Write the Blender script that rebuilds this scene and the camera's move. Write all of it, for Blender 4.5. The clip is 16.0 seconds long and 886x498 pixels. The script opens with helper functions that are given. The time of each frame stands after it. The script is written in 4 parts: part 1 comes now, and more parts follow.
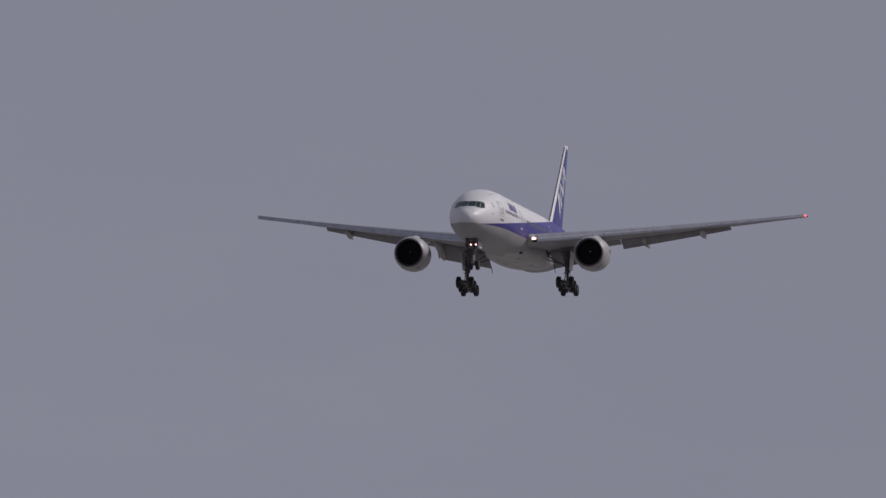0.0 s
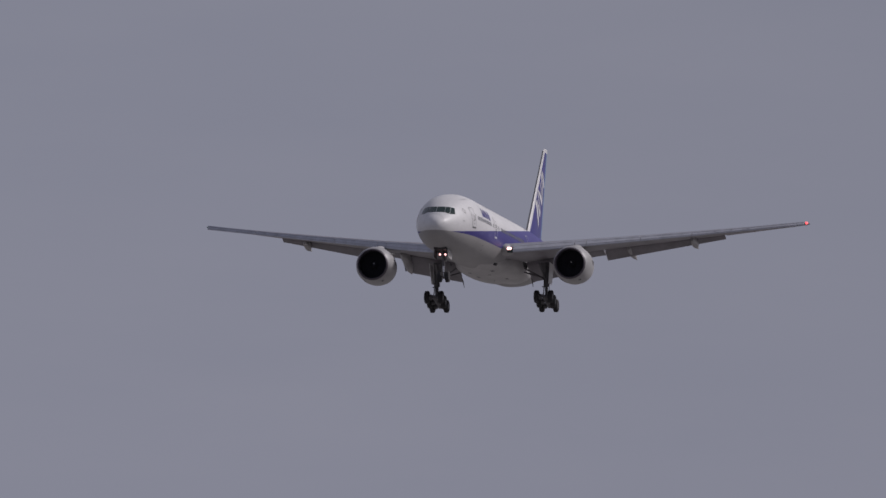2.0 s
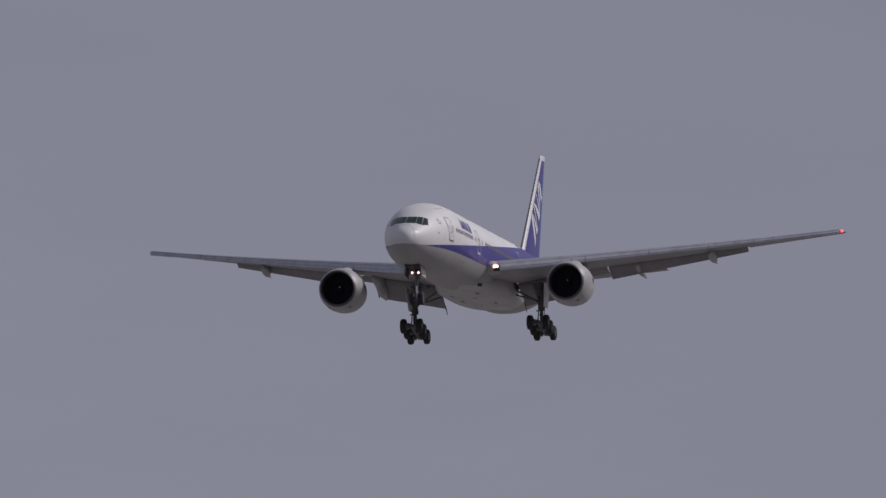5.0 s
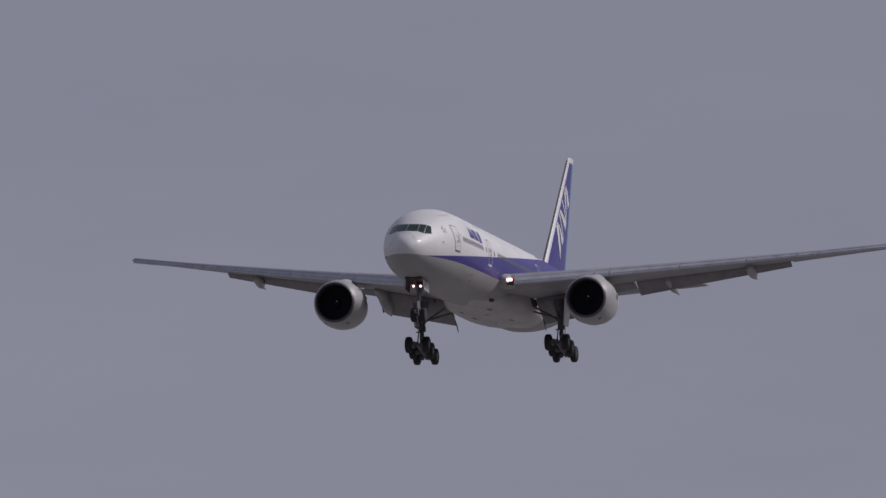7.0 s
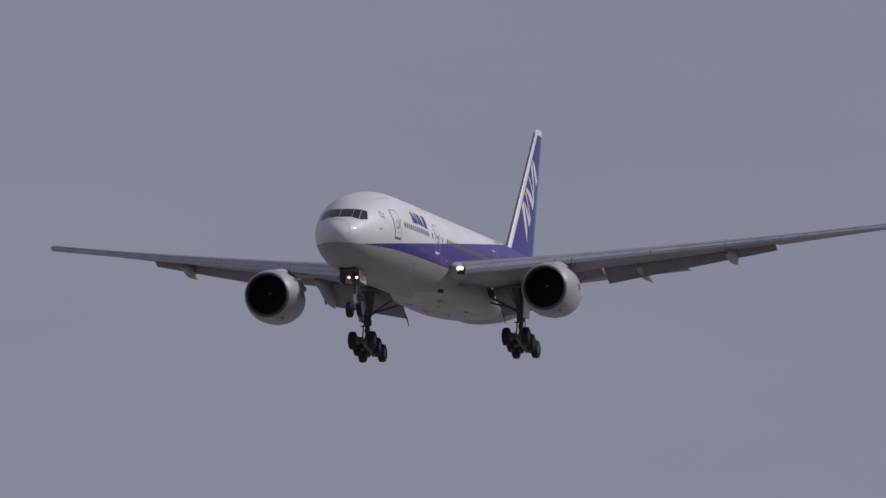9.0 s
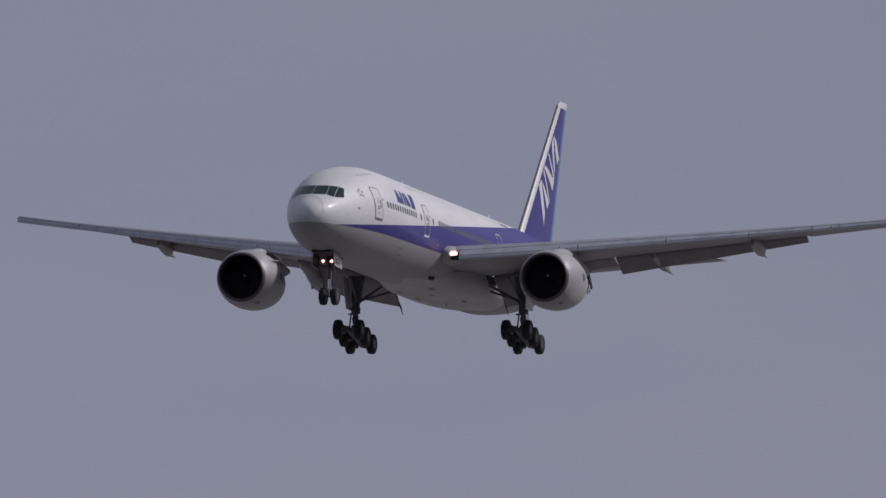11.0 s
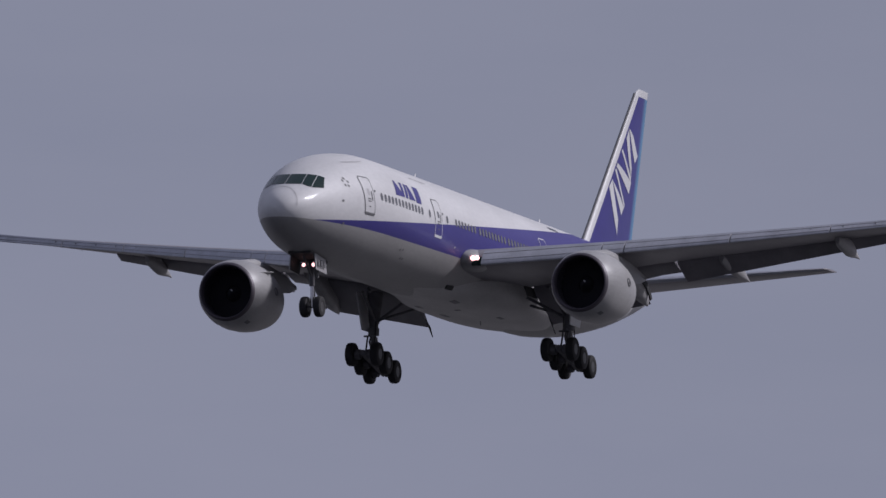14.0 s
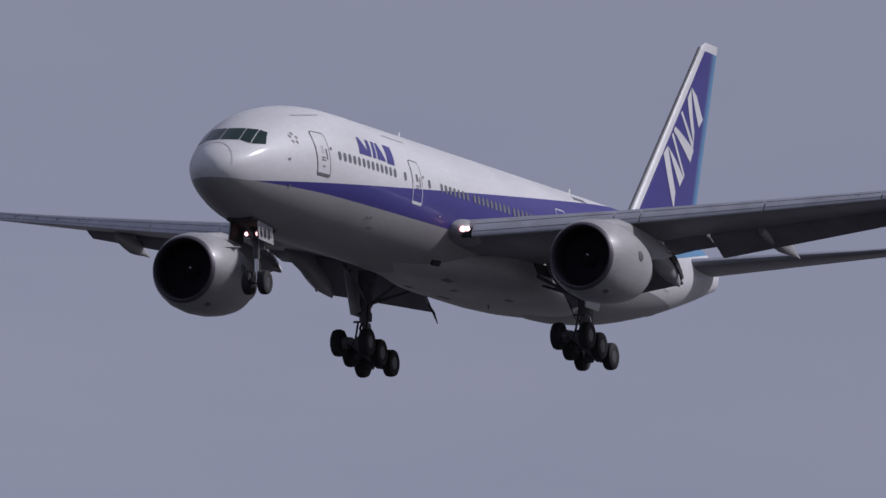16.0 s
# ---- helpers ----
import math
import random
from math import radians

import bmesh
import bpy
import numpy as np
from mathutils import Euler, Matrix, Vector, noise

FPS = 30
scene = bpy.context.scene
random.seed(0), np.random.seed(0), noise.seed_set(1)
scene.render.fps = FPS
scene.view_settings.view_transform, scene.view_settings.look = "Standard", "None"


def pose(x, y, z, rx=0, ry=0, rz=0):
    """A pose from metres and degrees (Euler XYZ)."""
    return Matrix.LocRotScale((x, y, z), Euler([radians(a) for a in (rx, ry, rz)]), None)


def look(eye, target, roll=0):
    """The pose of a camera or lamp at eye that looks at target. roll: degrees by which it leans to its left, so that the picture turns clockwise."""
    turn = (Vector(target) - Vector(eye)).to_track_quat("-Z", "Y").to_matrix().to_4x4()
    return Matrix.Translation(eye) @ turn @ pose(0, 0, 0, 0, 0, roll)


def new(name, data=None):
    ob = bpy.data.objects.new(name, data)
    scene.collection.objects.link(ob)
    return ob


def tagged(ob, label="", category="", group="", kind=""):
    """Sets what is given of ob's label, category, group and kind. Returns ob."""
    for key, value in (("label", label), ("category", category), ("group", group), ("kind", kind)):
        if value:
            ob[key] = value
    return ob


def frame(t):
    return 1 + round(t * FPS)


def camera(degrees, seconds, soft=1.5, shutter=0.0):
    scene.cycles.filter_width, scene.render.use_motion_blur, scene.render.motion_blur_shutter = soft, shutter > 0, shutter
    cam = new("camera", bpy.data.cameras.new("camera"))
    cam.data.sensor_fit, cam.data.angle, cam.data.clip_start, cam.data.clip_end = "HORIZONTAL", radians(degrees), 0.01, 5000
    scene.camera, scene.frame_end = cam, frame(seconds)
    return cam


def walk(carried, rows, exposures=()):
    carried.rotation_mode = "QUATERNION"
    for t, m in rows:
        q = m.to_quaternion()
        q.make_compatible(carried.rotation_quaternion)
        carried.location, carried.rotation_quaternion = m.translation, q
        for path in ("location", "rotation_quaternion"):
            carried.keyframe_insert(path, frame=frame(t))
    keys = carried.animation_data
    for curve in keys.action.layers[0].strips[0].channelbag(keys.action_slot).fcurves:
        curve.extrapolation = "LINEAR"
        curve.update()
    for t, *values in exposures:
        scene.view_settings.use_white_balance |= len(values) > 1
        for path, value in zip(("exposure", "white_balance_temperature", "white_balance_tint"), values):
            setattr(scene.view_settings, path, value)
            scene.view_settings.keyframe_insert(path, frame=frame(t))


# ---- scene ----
cam = camera(2.8974, 16.0, soft=1.5)

# ---- camera: a spectator with a long lens, standing still and panning ----
EYE = (0.0, 0.0, 1.7)
CAMERA_ROWS = (
    (0, 94.6901, -0.6299, -2.5019),
    (0.5, 94.7072, -0.2471, -2.5248),
    (1, 94.7281, -0.0963, -2.5743),
    (1.5, 94.7390, -0.2290, -2.6202),
    (2, 94.7439, -0.4694, -2.6422),
    (2.5, 94.7462, -0.5383, -2.5874),
    (3, 94.7553, -0.5371, -2.4793),
    (3.5, 94.7845, -0.4115, -2.3886),
    (4, 94.8288, -0.4068, -2.3208),
    (4.5, 94.8818, 0.1266, -2.1398),
    (5, 94.9242, 0.7517, -1.8695),
    (5.5, 94.9634, 1.2346, -1.5617),
    (6, 95.0064, 1.3091, -1.2756),
    (6.5, 95.0597, 0.7423, -1.0641),
    (7, 95.1095, 0.1090, -0.8523),
    (7.5, 95.1498, -0.3937, -0.5961),
    (8, 95.1837, -0.2941, -0.2923),
    (8.5, 95.2138, 0.1224, 0.0536),
    (9, 95.2626, 0.5122, 0.4798),
    (9.5, 95.3183, 0.0422, 0.8580),
    (10, 95.3653, -0.3821, 1.2620),
    (10.5, 95.4064, -0.7785, 1.7012),
    (11, 95.4444, -1.1674, 2.1863),
    (11.5, 95.4814, -1.5669, 2.7266),
    (12, 95.5325, -1.5748, 3.3345),
    (12.5, 95.6058, -1.0472, 3.9755),
    (13, 95.6914, -0.4932, 4.6117),
    (13.5, 95.7751, -0.1726, 5.2629),
    (14, 95.8591, -0.2142, 5.9571),
    (14.5, 95.9529, -0.1608, 6.6969),
    (15, 96.0204, -0.2535, 7.3596),
    (15.5, 96.0500, -0.3728, 8.0098),
    (16, 96.0880, -0.3303, 8.7960),
)
walk(cam, [(t, pose(*EYE, rx, ry, rz)) for t, rx, ry, rz in CAMERA_ROWS],
     exposures=((0, -0.04, 6490, 11), (4, -0.03, 6480, 11), (7, -0.02, 6420, 12), (8, 0.0, 6290, 11), (9, 0.0, 6290, 11), (12, 0.0, 6240, 12), (16, 0.03, 6050, 13)))

# ---- world, sun, exposure ----
SUN_ELEVATION, SUN_AZIMUTH = 37.0, 16.0   # degrees; azimuth of the sun counted from +X towards +Y


def sun_vector():
    e, a = radians(SUN_ELEVATION), radians(SUN_AZIMUTH)
    return Vector((math.cos(e) * math.cos(a), math.cos(e) * math.sin(a), math.sin(e)))


def make_world():
    """Hazy, milky sky: a physical sky seen through an even grey-lilac haze with faint cloud."""
    world = bpy.data.worlds.new("hazy_sky")
    scene.world = world
    world.use_nodes = True
    nt = world.node_tree
    nt.nodes.clear()
    out = nt.nodes.new("ShaderNodeOutputWorld")
    bg = nt.nodes.new("ShaderNodeBackground")
    sky = nt.nodes.new("ShaderNodeTexSky")
    sky.sky_type, sky.sun_disc = "NISHITA", False
    sky.sun_elevation = radians(SUN_ELEVATION)
    sky.sun_rotation = radians(90.0 - SUN_AZIMUTH)
    sky.dust_density = 4.0
    coord = nt.nodes.new("ShaderNodeTexCoord")
    stretch = nt.nodes.new("ShaderNodeMapping")
    stretch.inputs["Scale"].default_value = (14.0, 14.0, 60.0)
    cloud = nt.nodes.new("ShaderNodeTexNoise")
    cloud.inputs["Scale"].default_value = 1.6
    cloud.inputs["Detail"].default_value = 5.0
    cloud.inputs["Roughness"].default_value = 0.55
    ramp = nt.nodes.new("ShaderNodeValToRGB")
    ramp.color_ramp.elements[0].position, ramp.color_ramp.elements[1].position = 0.3, 0.72
    ramp.color_ramp.elements[0].color = (2.09, 2.16, 2.79, 1)
    ramp.color_ramp.elements[1].color = (2.27, 2.31, 2.92, 1)
    # the haze thins upwards and brightens towards one side
    xyz = nt.nodes.new("ShaderNodeSeparateXYZ")
    nt.links.new(coord.outputs["Generated"], xyz.inputs[0])
    up = nt.nodes.new("ShaderNodeMapRange")
    up.inputs["From Min"].default_value, up.inputs["From Max"].default_value = 0.04, 0.20
    up.inputs["To Min"].default_value, up.inputs["To Max"].default_value = 1.12, 0.82
    nt.links.new(xyz.outputs["Z"], up.inputs["Value"])
    across = nt.nodes.new("ShaderNodeMapRange")
    across.inputs["From Min"].default_value, across.inputs["From Max"].default_value = -0.30, 0.20
    across.inputs["To Min"].default_value, across.inputs["To Max"].default_value = 1.22, 0.90
    nt.links.new(xyz.outputs["X"], across.inputs["Value"])
    gain = nt.nodes.new("ShaderNodeMath")
    gain.operation = "MULTIPLY"
    nt.links.new(up.outputs[0], gain.inputs[0])
    nt.links.new(across.outputs[0], gain.inputs[1])
    haze = nt.nodes.new("ShaderNodeVectorMath")
    haze.operation = "SCALE"
    mix = nt.nodes.new("ShaderNodeMix")
    mix.data_type = "RGBA"
    mix.inputs[0].default_value = 0.93
    nt.links.new(coord.outputs["Generated"], stretch.inputs["Vector"])
    nt.links.new(stretch.outputs[0], cloud.inputs["Vector"])
    nt.links.new(cloud.outputs["Fac"], ramp.inputs[0])
    nt.links.new(ramp.outputs[0], haze.inputs[0])
    nt.links.new(gain.outputs[0], haze.inputs["Scale"])
    nt.links.new(sky.outputs[0], mix.inputs[6])
    nt.links.new(haze.outputs[0], mix.inputs[7])
    nt.links.new(mix.outputs[2], bg.inputs["Color"])
    bg.inputs["Strength"].default_value = 0.1
    nt.links.new(bg.outputs[0], out.inputs[0])


make_world()
sun = new("sun", bpy.data.lights.new("sun", "SUN"))
sun.data.energy, sun.data.angle, sun.data.color = 2.45, radians(6.0), (1.0, 0.95, 0.96)
sun.matrix_world = look(sun_vector() * 300, (0, 0, 0))


# ---- materials ----
def material(name, color, rough=0.5, metal=0.0, vary=0.12, scale=0.6, fine=9.0, bump=0.0, coat=0.0):
    """Plain paint, rubber or metal, with stains and grain at two scales."""
    m = bpy.data.materials.new(name)
    m.use_nodes = True
    nt = m.node_tree
    b = nt.nodes["Principled BSDF"]
    b.inputs["Roughness"].default_value, b.inputs["Metallic"].default_value = rough, metal
    b.inputs["Coat Weight"].default_value = coat
    b.inputs["Coat Roughness"].default_value = 0.12
    coord = nt.nodes.new("ShaderNodeTexCoord")
    col = grime(nt, coord.outputs["Object"], None, color, vary, scale, fine)
    nt.links.new(col, b.inputs["Base Color"])
    if bump:
        n = nt.nodes.new("ShaderNodeTexNoise")
        n.inputs["Scale"].default_value = fine * 2
        bm_node = nt.nodes.new("ShaderNodeBump")
        bm_node.inputs["Strength"].default_value = bump
        nt.links.new(coord.outputs["Object"], n.inputs["Vector"])
        nt.links.new(n.outputs["Fac"], bm_node.inputs["Height"])
        nt.links.new(bm_node.outputs[0], b.inputs["Normal"])
    return m


def grime(nt, vector, color_socket, color, vary, scale, fine):
    """Multiplies a colour by two scales of noise, the coarse one drawn out along the airflow."""
    mapping = nt.nodes.new("ShaderNodeMapping")
    mapping.inputs["Scale"].default_value = (0.35, 1.0, 1.0)
    nt.links.new(vector, mapping.inputs["Vector"])
    factors = []
    for s, amount in ((scale, vary), (fine, vary * 0.5)):
        n = nt.nodes.new("ShaderNodeTexNoise")
        n.inputs["Scale"].default_value, n.inputs["Detail"].default_value = s, 4.0
        nt.links.new(mapping.outputs[0], n.inputs["Vector"])
        r = nt.nodes.new("ShaderNodeMapRange")
        r.inputs["From Min"].default_value, r.inputs["From Max"].default_value = 0.3, 0.7
        r.inputs["To Min"].default_value, r.inputs["To Max"].default_value = 1.0 - amount, 1.0
        nt.links.new(n.outputs["Fac"], r.inputs["Value"])
        factors.append(r.outputs[0])
    product = math_node(nt, "MULTIPLY", *factors)
    mix = nt.nodes.new("ShaderNodeMix")
    mix.data_type, mix.blend_type = "RGBA", "MULTIPLY"
    mix.inputs[0].default_value = 1.0
    if color_socket is None:
        mix.inputs[6].default_value = (*color, 1)
    else:
        nt.links.new(color_socket, mix.inputs[6])
    nt.links.new(product, mix.inputs[7])
    return mix.outputs[2]


def math_node(nt, operation, a, b=None):
    n = nt.nodes.new("ShaderNodeMath")
    n.operation = operation
    for k, v in enumerate((a, b)):
        if v is None:
            continue
        if isinstance(v, (int, float)):
            n.inputs[k].default_value = v
        else:
            nt.links.new(v, n.inputs[k])
    return n.outputs[0]


def glow(name, color, strength):
    m = bpy.data.materials.new(name)
    m.use_nodes = True
    b = m.node_tree.nodes["Principled BSDF"]
    b.inputs["Base Color"].default_value = (*color, 1)
    b.inputs["Emission Color"].default_value = (*color, 1)
    b.inputs["Emission Strength"].default_value = strength
    return m


WHITE, GREY = (0.71, 0.705, 0.715), (0.36, 0.352, 0.352)
DEEP_BLUE, PALE_BLUE = (0.050, 0.042, 0.235), (0.12, 0.28, 0.47)


def livery():
    """Fuselage paint: white above, grey below, a rising deep blue band with a pale blue band under it aft."""
    m = bpy.data.materials.new("fuselage_livery")
    m.use_nodes = True
    nt = m.node_tree
    b = nt.nodes["Principled BSDF"]
    b.inputs["Roughness"].default_value = 0.52
    b.inputs["Specular IOR Level"].default_value = 0.33
    b.inputs["Coat Weight"].default_value, b.inputs["Coat Roughness"].default_value = 0.07, 0.10
    coord = nt.nodes.new("ShaderNodeTexCoord")
    xyz = nt.nodes.new("ShaderNodeSeparateXYZ")
    nt.links.new(coord.outputs["Object"], xyz.inputs[0])
    s = math_node(nt, "MULTIPLY", xyz.outputs["X"], -1.0)
    z = xyz.outputs["Z"]
    upper = math_node(nt, "ADD", math_node(nt, "MULTIPLY", s, 0.100), -1.57)
    front = math_node(nt, "ADD", math_node(nt, "MULTIPLY", s, 0.010), -1.40)
    rising = math_node(nt, "ADD", math_node(nt, "MULTIPLY", s, 0.250), -10.8)
    lower = math_node(nt, "MAXIMUM", front, rising)
    belly = math_node(nt, "MINIMUM", lower, -1.0)
    pale = math_node(nt, "SUBTRACT", lower, math_node(nt, "MAXIMUM", math_node(nt, "MULTIPLY", math_node(nt, "SUBTRACT", s, 44.0), 0.10), 0.0))

    def over(below, colour, mask):
        mix = nt.nodes.new("ShaderNodeMix")
        mix.data_type = "RGBA"
        nt.links.new(mask, mix.inputs[0])
        if isinstance(below, tuple):
            mix.inputs[6].default_value = (*below, 1)
        else:
            nt.links.new(below, mix.inputs[6])
        mix.inputs[7].default_value = (*colour, 1)
        return mix.outputs[2]

    col = over(WHITE, GREY, math_node(nt, "LESS_THAN", z, belly))
    in_band = math_node(nt, "MULTIPLY", math_node(nt, "LESS_THAN", z, upper), math_node(nt, "GREATER_THAN", z, lower))
    in_pale = math_node(nt, "MULTIPLY", math_node(nt, "LESS_THAN", z, lower), math_node(nt, "GREATER_THAN", z, pale))
    in_pale = math_node(nt, "MULTIPLY", in_pale, math_node(nt, "GREATER_THAN", s, 44.0))
    col = over(col, DEEP_BLUE, in_band)
    col = over(col, PALE_BLUE, in_pale)
    col = grime(nt, coord.outputs["Object"], col, None, 0.14, 0.5, 6.0)
    nt.links.new(col, b.inputs["Base Color"])
    return m


def fin_paint():
    """Deep blue fin with a pale blue trailing part."""
    m = bpy.data.materials.new("fin_blue")
    m.use_nodes = True
    nt = m.node_tree
    b = nt.nodes["Principled BSDF"]
    b.inputs["Roughness"].default_value = 0.35
    coord = nt.nodes.new("ShaderNodeTexCoord")
    xyz = nt.nodes.new("ShaderNodeSeparateXYZ")
    nt.links.new(coord.outputs["Object"], xyz.inputs[0])
    edge = math_node(nt, "ADD", math_node(nt, "MULTIPLY", xyz.outputs["Z"], -0.297), -56.1)
    mask = nt.nodes.new("ShaderNodeMapRange")
    mask.inputs["From Min"].default_value, mask.inputs["From Max"].default_value = -0.3, 0.3
    nt.links.new(math_node(nt, "SUBTRACT", edge, xyz.outputs["X"]), mask.inputs["Value"])
    mix = nt.nodes.new("ShaderNodeMix")
    mix.data_type = "RGBA"
    nt.links.new(mask.outputs[0], mix.inputs[0])
    mix.inputs[6].default_value = (*DEEP_BLUE, 1)
    mix.inputs[7].default_value = (*PALE_BLUE, 1)
    nt.links.new(grime(nt, coord.outputs["Object"], mix.outputs[2], None, 0.12, 0.5, 6.0), b.inputs["Base Color"])
    return m


M_LIVERY = livery()
M_FIN = fin_paint()
M_WHITE = material("white_paint", WHITE, 0.5, vary=0.16, coat=0.03)
M_GREY = material("belly_grey_paint", (0.50, 0.49, 0.488), 0.45, vary=0.22, scale=0.9)
M_WING = material("wing_grey_paint", (0.30, 0.285, 0.31), 0.45, vary=0.22, scale=0.8)
M_SLAT = material("worn_slat_metal", (0.50, 0.51, 0.57), 0.42, metal=0.45, vary=0.22, scale=1.2)
M_FAIRING = material("fairing_grey_paint", (0.42, 0.41, 0.415), 0.45, vary=0.2, scale=1.0)
M_FLAP = material("flap_grey_paint", (0.24, 0.225, 0.245), 0.5, vary=0.25, scale=1.0)
M_COWL = material("nacelle_grey_paint", (0.42, 0.413, 0.416), 0.45, vary=0.22, scale=0.9, coat=0.04)
M_LIP = material("inlet_lip_metal", (0.12, 0.105, 0.125), 0.5, metal=0.3, vary=0.2)
# liner and fan: shade deep in the inlet put into their near-black colour
M_INLET = material("shaded_inlet_liner", (0.045, 0.043, 0.053), 0.6, vary=0.2)
M_FAN = material("shaded_fan_black", (0.012, 0.0118, 0.018), 1.0, metal=0.0, vary=0.2)
M_HOT = material("scorched_exhaust_metal", (0.13, 0.115, 0.105), 0.5, metal=0.5, vary=0.35, scale=2.0)
M_TYRE = material("tyre_rubber", (0.026, 0.025, 0.028), 0.8, vary=0.3, scale=3.0, bump=0.2)
M_HUB = material("wheel_hub_grey", (0.11, 0.107, 0.11), 0.45, metal=0.3, vary=0.3, scale=4.0)
M_STRUT = material("landing_gear_grey", (0.14, 0.135, 0.145), 0.5, vary=0.35, scale=2.5)
M_CHROME = material("oleo_chrome", (0.6, 0.6, 0.62), 0.2, metal=1.0, vary=0.1)
M_BAY = material("wheel_bay_dark", (0.03, 0.03, 0.033), 0.7, vary=0.3)
M_GLASS = material("dark_cockpit_glass", (0.016, 0.036, 0.034), 0.08, vary=0.1)
M_PANE = material("cabin_pane_shade", (0.20, 0.20, 0.22), 0.18, vary=0.2)
M_LINE = material("door_outline_grey", (0.16, 0.16, 0.17), 0.5, vary=0.2)
M_LINE_WHITE = material("door_outline_white", (0.72, 0.72, 0.74), 0.4, vary=0.1)
M_SEAM = material("seam_grey", (0.52, 0.51, 0.52), 0.5)
M_MARK = material("title_blue", DEEP_BLUE, 0.4, vary=0.1)
M_LAMP = glow("landing_lamp_glow", (1.0, 0.52, 0.50), 2.7)
M_RED = glow("red_lamp_glow", (1.0, 0.08, 0.09), 2.6)
M_GREEN = glow("green_lamp_glow", (0.02, 0.09, 0.05), 0.04)
# added sheet, out of view: cuts bounce on the aeroplane's underside
M_DIM_SHEET = material("dark_dim_sheet", (0.028, 0.03, 0.036), 0.3, vary=0.3, scale=0.02, fine=0.4)
# ground stays out of view; its pale colour throws light up at the belly
M_GROUND = material("pale_bounce_ground", (0.33, 0.315, 0.305), 0.95, vary=0.4, scale=0.02, fine=0.6)


# ---- mesh helpers ----
def part(name, bm, mat, parent, label="", smooth=True, angle=35.0):
    """Links a bmesh as one mesh object under a thing or a part."""
    bmesh.ops.recalc_face_normals(bm, faces=bm.faces[:])
    me = bpy.data.meshes.new(name)
    bm.to_mesh(me)
    bm.free()
    me.materials.append(mat)
    if smooth:
        me.shade_smooth()
        me.set_sharp_from_angle(angle=radians(angle))
    ob = new(name, me)
    ob.parent = parent
    return tagged(ob, label)


def loft(bm, rings, cap=True, closed=True):
    """Joins rings of equal length into a skin, with caps at both ends."""
    vs = [[bm.verts.new(p) for p in ring] for ring in rings]
    n = len(rings[0])
    for a, b in zip(vs, vs[1:]):
        for k in range(n if closed else n - 1):
            bm.faces.new((a[k], a[(k + 1) % n], b[(k + 1) % n], b[k]))
    if cap and closed:
        bm.faces.new(vs[0])
        bm.faces.new(list(reversed(vs[-1])))
    return bm


def revolve(profile, n=48, centre=(0, 0, 0), axis="x", closed=False):
    """A body of revolution from (along, radius) pairs."""
    bm = bmesh.new()
    rings = []
    for a, r in profile:
        ring = []
        for k in range(n):
            c, s = math.cos(math.tau * k / n) * r, math.sin(math.tau * k / n) * r
            p = {"x": (a, c, s), "y": (c, a, s), "z": (c, s, a)}[axis]
            ring.append((p[0] + centre[0], p[1] + centre[1], p[2] + centre[2]))
        rings.append(ring)
    if closed:
        rings.append(rings[0])
    loft(bm, rings, cap=not closed)
    if closed:
        bmesh.ops.remove_doubles(bm, verts=bm.verts[:], dist=1e-5)
    return bm


def rod(bm, a, b, r, r2=None, n=12):
    """A round bar from a to b."""
    a, b = Vector(a), Vector(b)
    q = (b - a).to_track_quat("Z", "Y")
    ring = lambda c, rr: [c + q @ Vector((math.cos(math.tau * k / n) * rr, math.sin(math.tau * k / n) * rr, 0)) for k in range(n)]
    return loft(bm, [ring(a, r), ring(b, r if r2 is None else r2)])


def slab(bm, corners, thick):
    """A plate on four corners, thick metres deep along its normal."""
    p = [Vector(c) for c in corners]
    n = (p[1] - p[0]).cross(p[3] - p[0]).normalized() * thick * 0.5
    return loft(bm, [[c + n for c in p], [c - n for c in p]])


def ease(table, x):
    """Smooth interpolation in a table of (x, y)."""
    if x <= table[0][0]:
        return table[0][1]
    if x >= table[-1][0]:
        return table[-1][1]
    k = max(i for i in range(len(table) - 1) if table[i][0] <= x)
    (x0, y0), (x1, y1) = table[k], table[k + 1]

    def slope(i):
        if i <= 0 or i >= len(table) - 1:
            return (y1 - y0) / (x1 - x0)
        l = (table[i][1] - table[i - 1][1]) / (table[i][0] - table[i - 1][0])
        r = (table[i + 1][1] - table[i][1]) / (table[i + 1][0] - table[i][0])
        return 0.0 if l * r <= 0 else 2 * l * r / (l + r)

    h = x1 - x0
    u = (x - x0) / h
    return ((2 * u**3 - 3 * u**2 + 1) * y0 + (u**3 - 2 * u**2 + u) * h * slope(k)
            + (-2 * u**3 + 3 * u**2) * y1 + (u**3 - u**2) * h * slope(k + 1))


# ---- fuselage shape: stations in metres aft of the nose; x = -station, y to port, z up ----
TOP = ((0, -0.95), (0.12, -0.55), (0.5, -0.12), (1.0, 0.20), (1.5, 0.46), (2.0, 0.78), (2.6, 1.16), (3.3, 1.55), (4.5, 2.05),
       (6, 2.48), (8, 2.85), (10, 3.04), (12.5, 3.1), (47, 3.1), (54, 3.0), (57.5, 2.7), (60.3, 2.2))
BOTTOM = ((0, -0.95), (0.12, -1.33), (0.5, -1.70), (1.0, -1.98), (2.0, -2.34), (3.0, -2.60), (4.5, -2.86), (6, -3.0), (8, -3.08),
          (11, -3.1), (39.5, -3.1), (44, -2.74), (50, -1.72), (56, -0.3), (60.3, 0.85))
